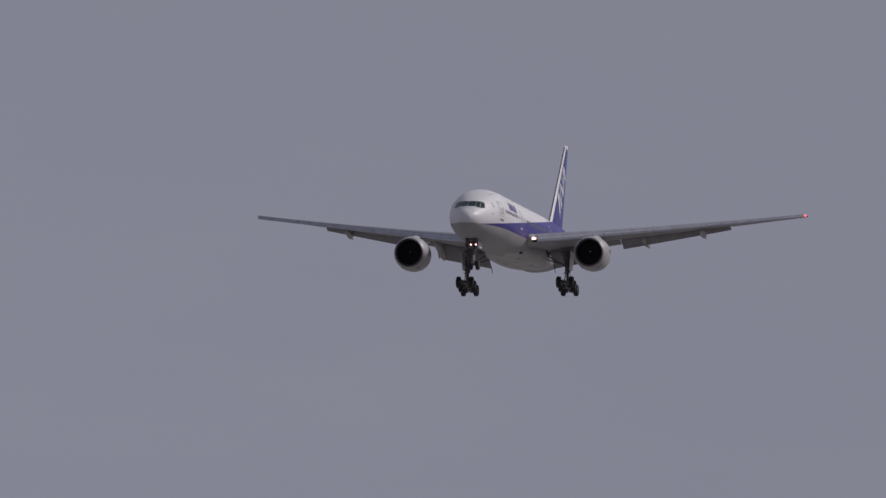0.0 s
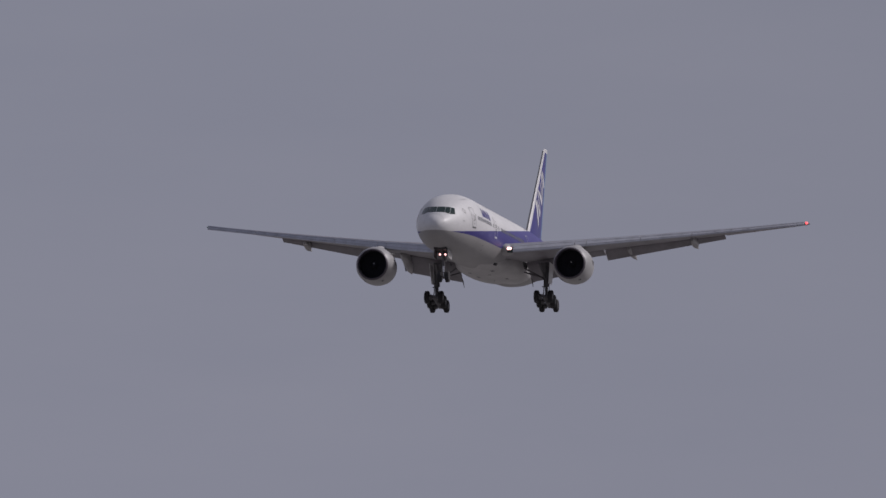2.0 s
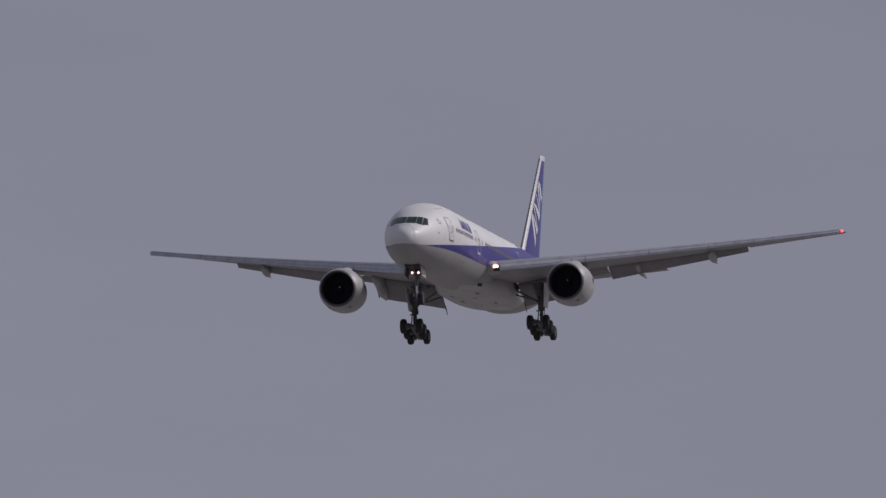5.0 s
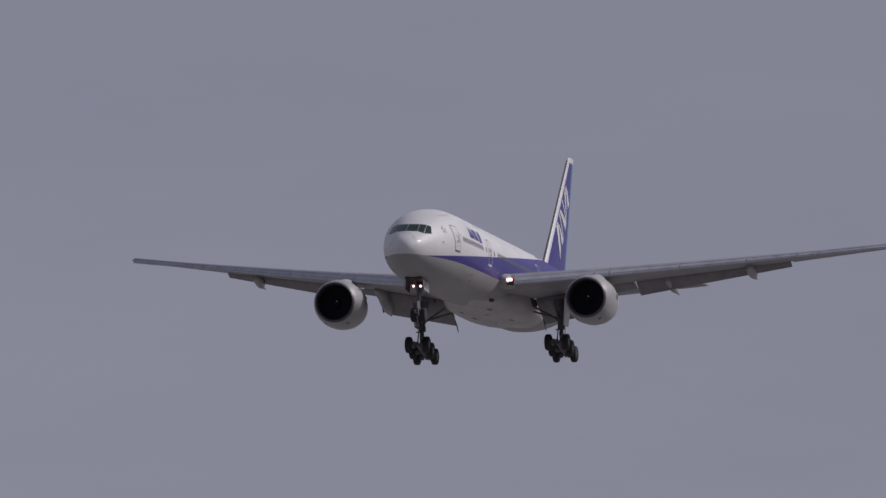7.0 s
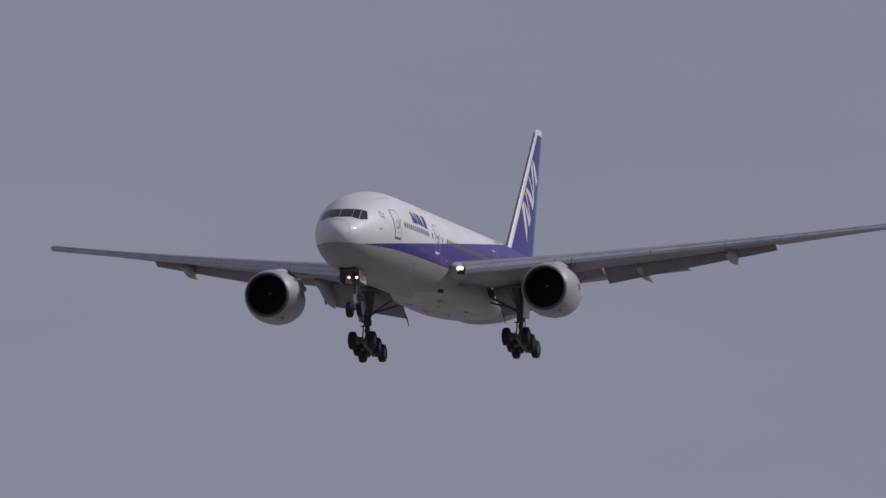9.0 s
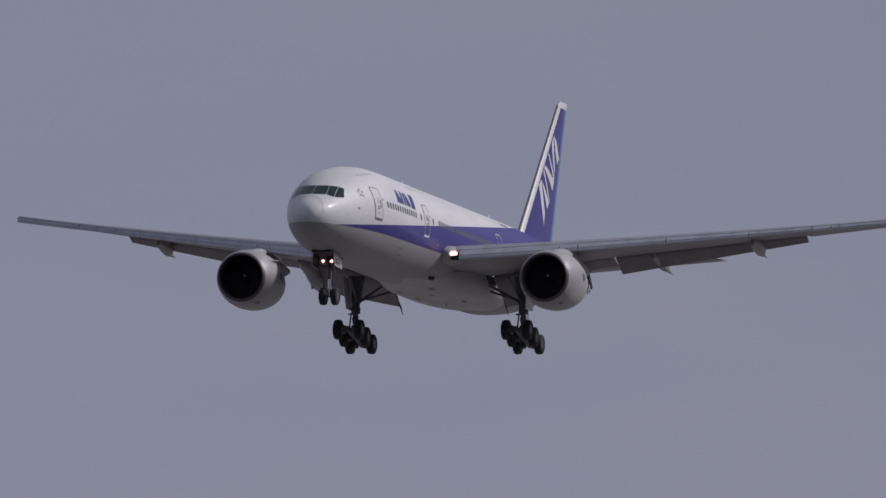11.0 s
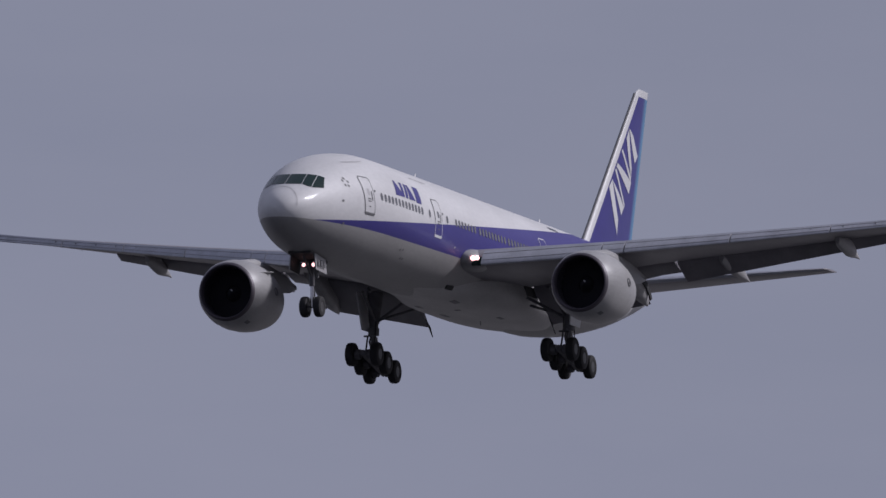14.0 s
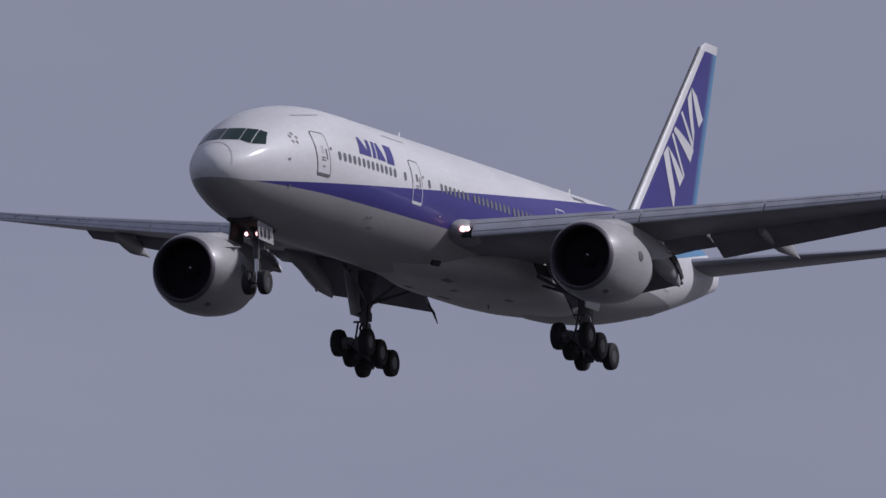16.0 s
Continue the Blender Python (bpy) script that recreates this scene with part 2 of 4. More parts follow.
HALF = ((0, 0.0), (0.12, 0.42), (0.5, 0.86), (1.0, 1.20), (2.0, 1.64), (3.0, 1.98), (4.5, 2.42), (6, 2.74), (8, 2.98), (10, 3.07),
        (12.5, 3.1), (41, 3.1), (46, 2.85), (51, 2.3), (55.5, 1.5), (58.3, 0.85), (60.3, 0.3))
MIDDLE = ((0, -0.95), (2, -0.72), (5, -0.35), (10, 0.0), (44, 0.0), (52, 0.5), (60.3, 1.5))


def hull(s):
    return ease(TOP, s), ease(BOTTOM, s), ease(HALF, s), ease(MIDDLE, s)


def side_y(s, z):
    top, bottom, half, mid = hull(s)
    u = (z - mid) / (top - mid) if z > mid else (mid - z) / (mid - bottom)
    return half * math.sqrt(max(0.0, 1 - u * u))


def skin(s, z, side, lift):
    """A point lift metres off the fuselage's side at station s and height z."""
    top, bottom, half, mid = hull(s)
    y = side_y(s, z)
    h = top - mid if z > mid else mid - bottom
    n = Vector((0, y / half**2, (z - mid) / h**2)).normalized() * lift
    return Vector((-s, side * (y + n.y), z + n.z))


def nose_skin(y, z, lift):
    """A point lift metres off the nose at (y, z)."""
    lo, hi = 0.0, 9.0
    for _ in range(40):
        s = (lo + hi) / 2
        top, bottom, half, mid = hull(s)
        h = top - mid if z > mid else mid - bottom
        inside = s > 0 and half > 0 and h > 0 and (y / half)**2 + ((z - mid) / h)**2 < 1
        lo, hi = (lo, s) if inside else (s, hi)
    top, bottom, half, mid = hull(hi)
    h = max(0.01, top - mid if z > mid else mid - bottom)
    n = Vector((0.55 / max(0.5, half), y / half**2, (z - mid) / h**2)).normalized() * lift
    return Vector((-hi + n.x, y + n.y, z + n.z))


def side_patch(bm, corners, side, lift=0.014, n=3, m=4):
    """A curved plate on the fuselage side; corners are (station, z), round the outline."""
    (a, b, c, d) = [Vector((*q, 0)) for q in corners]
    grid = []
    for j in range(m + 1):
        l, r = a.lerp(d, j / m), b.lerp(c, j / m)
        grid.append([skin(*l.lerp(r, i / n).xy, side, lift) for i in range(n + 1)])
    return sheet(bm, grid)


def sheet(bm, grid):
    vs = [[bm.verts.new(p) for p in row] for row in grid]
    for a, b in zip(vs, vs[1:]):
        for k in range(len(a) - 1):
            bm.faces.new((a[k], a[k + 1], b[k + 1], b[k]))
    return bm


# ---- the aeroplane ----
airliner = tagged(new("airliner"), "white twin-engine airliner with blue band, wheels and flaps lowered for landing", "aeroplane")


def build_fuselage():
    bm = bmesh.new()
    stations = [0.004, 0.03, 0.07, 0.12, 0.2, 0.32, 0.5, 0.7, 1.0, 1.3, 1.6, 1.9, 2.2, 2.6, 3.0, 3.5, 4, 4.5, 5.2, 6, 7, 8, 9, 10, 11, 12.5]
    stations += [14 + 1.5 * k for k in range(18)] + [41 + k for k in range(20)] + [60.3]
    rings = []
    for s in stations:
        top, bottom, half, mid = hull(s)
        ring = []
        for k in range(72):
            a = math.tau * k / 72
            c = math.cos(a)
            ring.append((-s, half * math.sin(a), mid + c * (top - mid if c > 0 else mid - bottom)))
        rings.append(ring)
    return part("fuselage", loft(bm, rings), M_LIVERY, airliner, "white fuselage with grey belly and rising blue band")


fuselage = build_fuselage()


def build_cockpit_glass():
    panes = [((0.025, 0.46), (0.80, 0.47), (0.76, 1.09), (0.025, 1.07)),
             ((0.835, 0.47), (1.24, 0.33), (1.20, 1.07), (0.795, 1.09)),
             ((1.275, 0.32), (1.67, 0.37), (1.50, 0.97), (1.235, 1.06))]
    for side in (1, -1):
        for q in panes:
            bm = bmesh.new()
            a, b, c, d = [Vector((*p, 0)) for p in q]
            n = 6
            grid = [[nose_skin(*a.lerp(b, i / n).lerp(d.lerp(c, i / n), j / n).xy, 0.02) for i in range(n + 1)] for j in range(n + 1)]
            sheet(bm, [[(p.x, side * p.y, p.z) for p in row] for row in grid])
            part("cockpit_window", bm, M_GLASS, fuselage, "dark cockpit windscreen pane")


build_cockpit_glass()


def strip_path(bm, points, side, width, lift=0.02):
    """A thin raised line on the fuselage side through (station, z) points."""
    for (s0, z0), (s1, z1) in zip(points, points[1:]):
        d = Vector((s1 - s0, z1 - z0)).normalized()
        n = Vector((-d.y, d.x)) * width / 2
        e = d * width / 2
        side_patch(bm, ((s0 - e.x + n.x, z0 - e.y + n.y), (s1 + e.x + n.x, z1 + e.y + n.y),
                        (s1 + e.x - n.x, z1 + e.y - n.y), (s0 - e.x - n.x, z0 - e.y - n.y)), side, lift, 6, 1)


def build_cabin_doors():
    for s, on_band in ((6.75, False), (16.90, False), (34.4, True), (48.6, True)):
        for side in (1, -1):
            bm = bmesh.new()
            side_patch(bm, ((s - 0.52, 1.37), (s + 0.52, 1.37), (s + 0.52, -0.55), (s - 0.52, -0.55)), side, 0.012, 6, 14)
            door = part("cabin_door", bm, M_LIVERY, airliner, "closed cabin door flush with the fuselage")
            a, b, zt, zb, r = s - 0.54, s + 0.54, 1.39, -0.58, 0.14
            top = [(a, 0.30), (a, zt - r), (a + 0.3 * r, zt - 0.3 * r), (a + r, zt), (b - r, zt), (b - 0.3 * r, zt - 0.3 * r), (b, zt - r), (b, 0.30)]
            low = [(a, 0.30), (a, zb + 0.06), (a + 0.06, zb), (b - 0.06, zb), (b, zb + 0.06), (b, 0.30)]
            for line, mat in ((top, M_LINE_WHITE if on_band else M_LINE), (low, M_LINE_WHITE if on_band or s > 10 else M_LINE)):
                bm = bmesh.new()
                strip_path(bm, line, side, 0.055)
                part("door_outline", bm, mat, door, "pale outline" if mat is M_LINE_WHITE else "dark grey outline")
            bm = bmesh.new()
            side_patch(bm, ((s - 0.11, 0.78), (s + 0.11, 0.78), (s + 0.11, 0.44), (s - 0.11, 0.44)), side, 0.022)
            part("door_window", bm, M_SEAM if s < 10 else M_PANE, door)
            bm = bmesh.new()
            side_patch(bm, ((s + 0.24, 0.66), (s + 0.35, 0.66), (s + 0.35, 0.18), (s + 0.24, 0.18)), side, 0.022)
            part("door_handle", bm, M_LINE, door, "dark recessed handle")
            for z0, wide in ((0.24, 0.17), (0.12, 0.19), (-0.16, 0.10)):
                bm = bmesh.new()
                side_patch(bm, ((s - wide, z0 + 0.03), (s + wide * 0.8, z0 + 0.03), (s + wide * 0.8, z0 - 0.03), (s - wide, z0 - 0.03)), side, 0.022, 2, 1)
                part("door_placard", bm, M_LINE, door)
            bm = bmesh.new()
            side_patch(bm, ((s - 0.52, -0.47), (s + 0.52, -0.47), (s + 0.52, -0.575), (s - 0.52, -0.575)), side, 0.018, 6, 2)
            part("door_sill", bm, M_LINE_WHITE if on_band or s > 10 else M_LINE, door)
            bm = bmesh.new()
            side_patch(bm, ((s + 0.72, 0.80), (s + 0.86, 0.80), (s + 0.86, 0.70), (s + 0.72, 0.70)), side, 0.018, 1, 1)
            part("vent_flap", bm, M_LINE, door)


build_cabin_doors()


def build_cabin_windows():
    runs = [(8.30, 13), (15.55, 1), (18.35, 1), (19.80, 7), (23.65, 9), (28.35, 8), (35.9, 11), (42.3, 10)]
    shared = {}
    for start, count in runs:
        for k in range(count):
            s = start + 0.505 * k
            for side in (1, -1):
                if s < 12.5 or side not in shared:
                    bm = bmesh.new()
                    ring = [(0.135 * math.copysign(abs(math.cos(a))**0.7, math.cos(a)), 0.20 * math.copysign(abs(math.sin(a))**0.7, math.sin(a)))
                            for a in (math.tau * i / 14 for i in range(14))]
                    at = skin(s, 0.52, side, 0)
                    bm.faces.new([bm.verts.new(skin(s + p, 0.52 + q, side, 0.018) - at) for p, q in ring])
                    ob = part("cabin_window", bm, M_PANE, fuselage, smooth=False)
                    if s >= 12.5:
                        shared[side] = ob.data
                else:
                    ob = new("cabin_window", shared[side])
                    ob.parent = fuselage
                ob.location = skin(s, 0.52, side, 0)


build_cabin_windows()


def build_marks():
    """Titles, alliance mark, probes and aerials on the fuselage."""
    for side in (1, -1):
        # plain shapes standing for the operator's title: two wedges, a slanted pair of bars and a block
        for q in (((10.90, 1.72), (11.12, 1.72), (11.72, 0.92), (10.52, 0.92)),
                  ((11.84, 1.72), (12.16, 1.72), (11.86, 0.92), (11.46, 0.92)),
                  ((12.46, 1.72), (12.78, 1.72), (12.40, 0.92), (12.06, 0.92)),
                  ((12.92, 1.72), (13.14, 1.72), (13.52, 0.92), (12.58, 0.92))):
            bm = bmesh.new()
            side_patch(bm, q, side, 0.016, 3, 6)
            part("title_bar", bm, M_MARK, fuselage)
        bm = bmesh.new()
        side_patch(bm, ((13.92, 1.76), (14.72, 1.74), (14.46, 0.86), (13.66, 0.86)), side, 0.016, 4, 6)
        part("title_block", bm, M_MARK, fuselage, "deep blue title block")
        for k in range(5):
            a = math.tau * k / 5 + 0.3
            c, d = 4.8 + 0.22 * math.cos(a), 0.88 + 0.20 * math.sin(a)
            bm = bmesh.new()
            side_patch(bm, ((c - 0.08, d + 0.07), (c + 0.08, d + 0.05), (c + 0.06, d - 0.07), (c - 0.05, d - 0.05)), side, 0.016, 1, 1)
            part("round_mark", bm, M_LINE, fuselage)
        for s, z in ((4.1, -0.15), (4.35, -1.3), (12.3, -1.75), (12.7, -1.7), (13.1, -2.1), (13.4, -2.1)):
            bm = bmesh.new()
            side_patch(bm, ((s - 0.07, z + 0.05), (s + 0.07, z + 0.05), (s + 0.07, z - 0.05), (s - 0.07, z - 0.05)), side, 0.03, 1, 1)
            part("probe", bm, M_LINE, fuselage)
        for line in ([(6.1, 2.12), (8.6, 2.45)], [(15.1, 2.35), (17.6, 2.35)]):
            bm = bmesh.new()
            strip_path(bm, line, side, 0.05, 0.016)
            part("panel_line", bm, M_SEAM, fuselage)
    for s in (21.6, 42.0):
        bm = bmesh.new()
        loft(bm, [[(-s - a, b, 3.06) for a, b in ((0, 0), (0.14, 0.03), (0.36, 0), (0.14, -0.03))],
                  [(-s - 0.25 - a * 0.6, b, 3.48) for a, b in ((0, 0), (0.1, 0.02), (0.24, 0), (0.1, -0.02))]])
        part("blade_aerial", bm, M_WHITE, fuselage)
    bm = bmesh.new()
    pts = [nose_skin(0.97 * math.sin(a), -0.70 + 0.98 * math.cos(a), 0.012) for a in (3.3 * k / 64 - 1.65 for k in range(65))]
    pts2 = [nose_skin(0.995 * math.sin(a), -0.70 + 1.005 * math.cos(a), 0.012) for a in (3.3 * k / 64 - 1.65 for k in range(65))]
    sheet(bm, [pts, pts2])
    part("radome_seam", bm, M_SEAM, fuselage)
    bm = bmesh.new()
    loft(bm, [[(-32.6 - a, b, -3.1) for a, b in ((0, 0), (0.12, 0.03), (0.3, 0), (0.12, -0.03))],
              [(-32.75 - a * 0.6, b, -3.36) for a, b in ((0, 0), (0.08, 0.02), (0.2, 0), (0.08, -0.02))]])
    part("belly_aerial", bm, M_LINE, fuselage, "small dark blade aerial")
    for side in (1, -1):
        bm = bmesh.new()
        strip_path(bm, [(38.2, 2.45), (39.5, 2.45)], side, 0.16, 0.018)
        part("crown_placard", bm, M_PANE, fuselage, "grey placard high on the fuselage")
        bm = bmesh.new()
        side_patch(bm, ((19.66, -0.74), (19.82, -0.74), (19.82, -0.82), (19.66, -0.82)), side, 0.02, 1, 1)
        part("inspection_cover", bm, M_SEAM, fuselage, "small pale cover in the blue band")
    # tail-skid and outflow marks on the aft belly
    bm = bmesh.new()
    rod(bm, (-52.0, 0.0, -1.28), (-52.9, 0.0, -1.08), 0.09)
    part("tail_skid", bm, M_LINE, fuselage)
    bm = revolve([(-60.28, 0.28), (-60.45, 0.22), (-60.46, 0.12)], 24, (0, 0, 1.5))
    part("apu_exhaust", bm, M_HOT, fuselage)


build_marks()


def build_belly_fairing():
    """The bulged fairing where the wing meets the body."""
    bm = bmesh.new()
    rings = []
    low = ((16.5, -2.98), (19, -3.05), (22, -3.11), (27, -3.13), (33, -3.15), (37, -3.10), (40.5, -2.93))
    wide = ((16.5, 0.5), (19, 1.15), (22, 1.75), (25, 2.4), (29, 3.2), (33, 3.35), (37, 2.9), (40.5, 1.0))
    up = ((16.5, -3.0), (19, -2.8), (22, -2.35), (25, -1.95), (29, -1.5), (33, -1.3), (37, -2.0), (40.5, -2.8))
    for k in range(33):
        s = 16.5 + 24.0 * k / 32
        lo, w, hi = ease(low, s), ease(wide, s), ease(up, s)
        power = ease(((16.5, 1.0), (22, 0.95), (28, 0.66), (34, 0.66), (40.5, 0.95)), s)
        ring = []
        for j in range(25):
            a = math.pi * j / 24
            c, q = math.cos(a), math.sin(a)
            ring.append((-s, w * math.copysign(abs(c)**power, c), hi - (hi - lo) * abs(q)**power))
        ring += [(-s, -w * 0.8, hi + 0.25), (-s, w * 0.8, hi + 0.25)]
        rings.append(ring)
    fairing = part("belly_fairing", loft(bm, rings), M_GREY, airliner, "grey bulged belly fairing", angle=50)

    def under(s, y):
        lo, w, hi = ease(low, s), ease(wide, s), ease(up, s)
        power = ease(((16.5, 1.0), (22, 0.95), (28, 0.66), (34, 0.66), (40.5, 0.95)), s)
        c = min(1.0, abs(y) / w)**(1 / power)
        return hi - (hi - lo) * math.sqrt(max(0.0, 1 - c * c))**power

    for s, y, l, w in ((24.5, 1.1, 0.9, 0.3), (27.5, 0.3, 0.35, 0.3), (29.5, -1.2, 1.1, 0.25), (26.0, -1.4, 0.7, 0.3), (31.5, 1.3, 0.8, 0.22)):
        bm = bmesh.new()
        slab(bm, [(-s, y, under(s, y) - 0.004), (-s - l, y, under(s + l, y) - 0.004), (-s - l, y + w, under(s + l, y + w) - 0.004), (-s, y + w, under(s, y + w) - 0.004)], 0.03)
        part("belly_vent", bm, M_LINE, fairing, "dark belly vent")
    for side in (1, -1):
        bm = bmesh.new()
        slab(bm, [(-20.9, side * 2.22, -2.62), (-21.5, side * 2.36, -2.60), (-21.5, side * 2.24, -2.82), (-20.95, side * 2.10, -2.82)], 0.12)
        part("air_inlet", bm, M_BAY, fairing, "dark ram air inlet")
        # dark plate on the fairing's flank stands in for shade beside the main gear
        bm = bmesh.new()
        slab(bm, [(-30.2, side * 3.32, -1.60), (-32.6, side * 3.40, -1.55), (-32.4, side * 3.26, -2.05), (-30.9, side * 3.22, -2.05)], 0.08)
        part("bay_shade_plate", bm, M_BAY, fairing, "dark plate standing for the shaded main wheel bay")


build_belly_fairing()


# ---- wings ----
def wing_le(y):
    return 21.4 + 0.622 * (y - 3.1)


def wing_z(y):
    return -1.12 + 0.131 * (y - 3.1) + 0.0006 * (y - 3.1)**2


def wing_te(y):
    return 33.4 if y < 9.8 else 33.4 + (y - 9.8) * 0.352


def wing_chord(y):
    return wing_te(y) - wing_le(y)


def wing_twist(y):
    return 2.6 - 3.6 * (y - 3) / 27


FOIL_X = (0.0, 0.006, 0.02, 0.05, 0.1, 0.18, 0.3, 0.42, 0.55, 0.68, 0.80)


def foil_half(x, t):
    return 5 * t * (0.2969 * math.sqrt(x) - 0.1260 * x - 0.3516 * x * x + 0.2843 * x**3 - 0.1036 * x**4)


def foil(s, y, z, chord, thick, twist, xs=FOIL_X, camber=0.024):
    """One closed aerofoil ring, leading edge at (s, z), twist in degrees nose-up."""
    c, q = math.cos(radians(twist)), math.sin(radians(twist))
    pts = [(x, camber * 4 * x * (1 - x) + foil_half(x, thick)) for x in reversed(xs)]
    pts += [(x, camber * 4 * x * (1 - x) - foil_half(x, thick)) for x in xs[1:]]
    return [(-(s + chord * (x * c + h * q)), y, z + chord * (h * c - x * q)) for x, h in pts]


def wing_point(y, x, h):
    """A point of the wing at span y, fraction x of the chord, h metres above its chord line."""
    c, q = math.cos(radians(wing_twist(y))), math.sin(radians(wing_twist(y)))
    d = wing_chord(y) * x
    return wing_le(y) + d * c + h * q, wing_z(y) + h * c - d * q


def flap_rings(spans, x0, chord_of, angle, drop, side, thick=0.15):
    rings = []
    for y in spans:
        s, z = wing_point(y, x0, -drop)
        rings.append(foil(s, side * y, z, chord_of(y), thick, angle + wing_twist(y), (0, 0.02, 0.07, 0.18, 0.4, 0.7, 1.0), 0.03))
    return rings


def slat_ring(y, side):
    """A drooped slat: the curved nose of the wing section, pushed forward and down."""
    ch = wing_chord(y)
    outer = [(0.15, 0.058), (0.10, 0.052), (0.055, 0.040), (0.025, 0.026), (0.006, 0.011), (0.0, -0.002), (0.007, -0.014), (0.025, -0.023), (0.055, -0.029)]
    inner = [(0.045, -0.012), (0.035, 0.006), (0.055, 0.024), (0.10, 0.041)]
    a = radians(wing_twist(y) - 32)
    size = min(6.3, max(0.70 * ch, 3.1))
    reach, fall = -0.105 * size, -0.078 * size
    pts = []
    for x, h in outer + inner:
        dx, dz = x * size, h * size
        pts.append((-(wing_le(y) + reach + dx * math.cos(a) + dz * math.sin(a)), side * y, wing_z(y) + fall + dz * math.cos(a) - dx * math.sin(a)))
    return pts


def span(a, b, n):
    return [a + (b - a) * k / n for k in range(n + 1)]


def build_wing(side):
    thick = lambda y: 0.108
    bm = bmesh.new()
    loft(bm, [foil(wing_le(y), side * y, wing_z(y), wing_chord(y), thick(y), wing_twist(y)) for y in [1.5, 3.1] + span(4, 22.4, 18)])
    full = FOIL_X[:-1] + (0.80, 0.9, 1.0)
    outer = [foil(wing_le(y), side * y, wing_z(y), wing_chord(y), thick(y), wing_twist(y), full) for y in span(22.42, 29.9, 8)]
    tip = foil(wing_le(30.25) + 0.35, side * 30.28, wing_z(30.25) + 0.03, wing_chord(30.25) - 0.6, 0.05, wing_twist(30), full)
    loft(bm, outer + [tip])
    wing = part("wing", bm, M_WING, airliner, "grey swept wing with slats and flaps extended")
    for a, b, n in ((3.95, 9.4, 3), (9.46, 10.44, 1), (10.5, 15.3, 3), (15.36, 19.9, 3), (19.96, 24.5, 3), (24.56, 30.05, 4)):
        bm = bmesh.new()
        loft(bm, [slat_ring(y, side) for y in span(a, b, n)])
        slat = part("slat", bm, M_SLAT, wing, "drooped grey leading edge slat")
        for corner in (1, 3):
            bm = bmesh.new()
            path = [Vector(slat_ring(y, side)[corner]) + Vector((0.006, 0, 0.004)) for y in span(a + 0.02, b - 0.02, n)]
            for p0, p1 in zip(path, path[1:]):
                rod(bm, p0, p1, 0.013, None, 6)
            part("slat_seam", bm, M_WING, slat)
    for k in range(13):
        y = 5.0 + 1.5 * k + (2.0 if k > 1 else 0)
        if y > 29:
            continue
        bm = bmesh.new()
        s, z = wing_le(y), wing_z(y)
        ch = wing_chord(y)
        slab(bm, [(-s + 0.25, side * (y - 0.045), z - 0.02), (-s - 0.45, side * (y - 0.045), z + 0.03),
                  (-s - 0.45, side * (y + 0.045), z + 0.03), (-s + 0.25, side * (y + 0.045), z - 0.02)], 0.08)
        part("slat_track", bm, M_WING, wing)
    bm = bmesh.new()
    loft(bm, flap_rings(span(3.5, 8.8, 3), 0.815, lambda y: 3.75 - 0.026 * (y - 3.5), 24, 0.02, side))
    inner_flap = part("inboard_flap", bm, M_FLAP, wing, "lowered inboard flap")
    s0, z0 = wing_point(3.5, 0.815, -0.02)
    a0 = radians(24 + wing_twist(3.5))
    bm = bmesh.new()
    slab(bm, [(-(s0 + d * math.cos(a0) + h * math.sin(a0)), side * 3.47, z0 - d * math.sin(a0) + h * math.cos(a0)) for d, h in ((2.9, 0.0), (3.75, 0.03), (4.35, -0.22), (3.5, -0.10))], 0.05)
    part("flap_end_plate", bm, M_BAY, inner_flap, "dark pointed flap end plate")
    bm = bmesh.new()
    loft(bm, flap_rings(span(8.95, 10.95, 2), 0.81, lambda y: wing_chord(y) * 0.22, 13, 0.0, side))
    part("flaperon", bm, M_FLAP, wing, "drooped flaperon")
    bm = bmesh.new()
    loft(bm, flap_rings(span(11.12, 22.3, 5), 0.815, lambda y: 2.1 - 0.112 * (y - 10.7), 25, 0.02, side))
    outer_flap = part("outboard_flap", bm, M_FLAP, wing, "lowered outboard flap")
    s1, z1 = wing_point(11.1, 0.815, -0.02)
    a1 = radians(25 + wing_twist(11.1))
    bm = bmesh.new()
    slab(bm, [(-(s1 + d * math.cos(a1) + h * math.sin(a1)), side * 11.085, z1 - d * math.sin(a1) + h * math.cos(a1)) for d, h in ((0.3, 0.22), (1.9, 0.12), (2.0, 0.02), (0.4, 0.05))], 0.04)
    part("flap_end_plate", bm, M_WHITE, outer_flap, "thin white flap end plate")
    # spoilers lying flush over the flaps
    for a, b in ((3.2, 6.0), (6.1, 8.9), (11.2, 13.7), (13.8, 16.3), (16.4, 18.9), (19.0, 21.5)):
        bm = bmesh.new()
        rows = []
        for y in (a, b):
            rows.append([(-wing_point(y, x, h)[0], side * y, wing_point(y, x, h)[1]) for x, h in ((0.68, 0.055 * wing_chord(y) ** 0.9 + 0.03), (0.84, 0.16), (0.84, 0.10), (0.68, 0.10))])
        loft(bm, rows)
        part("spoiler", bm, M_WING, wing)
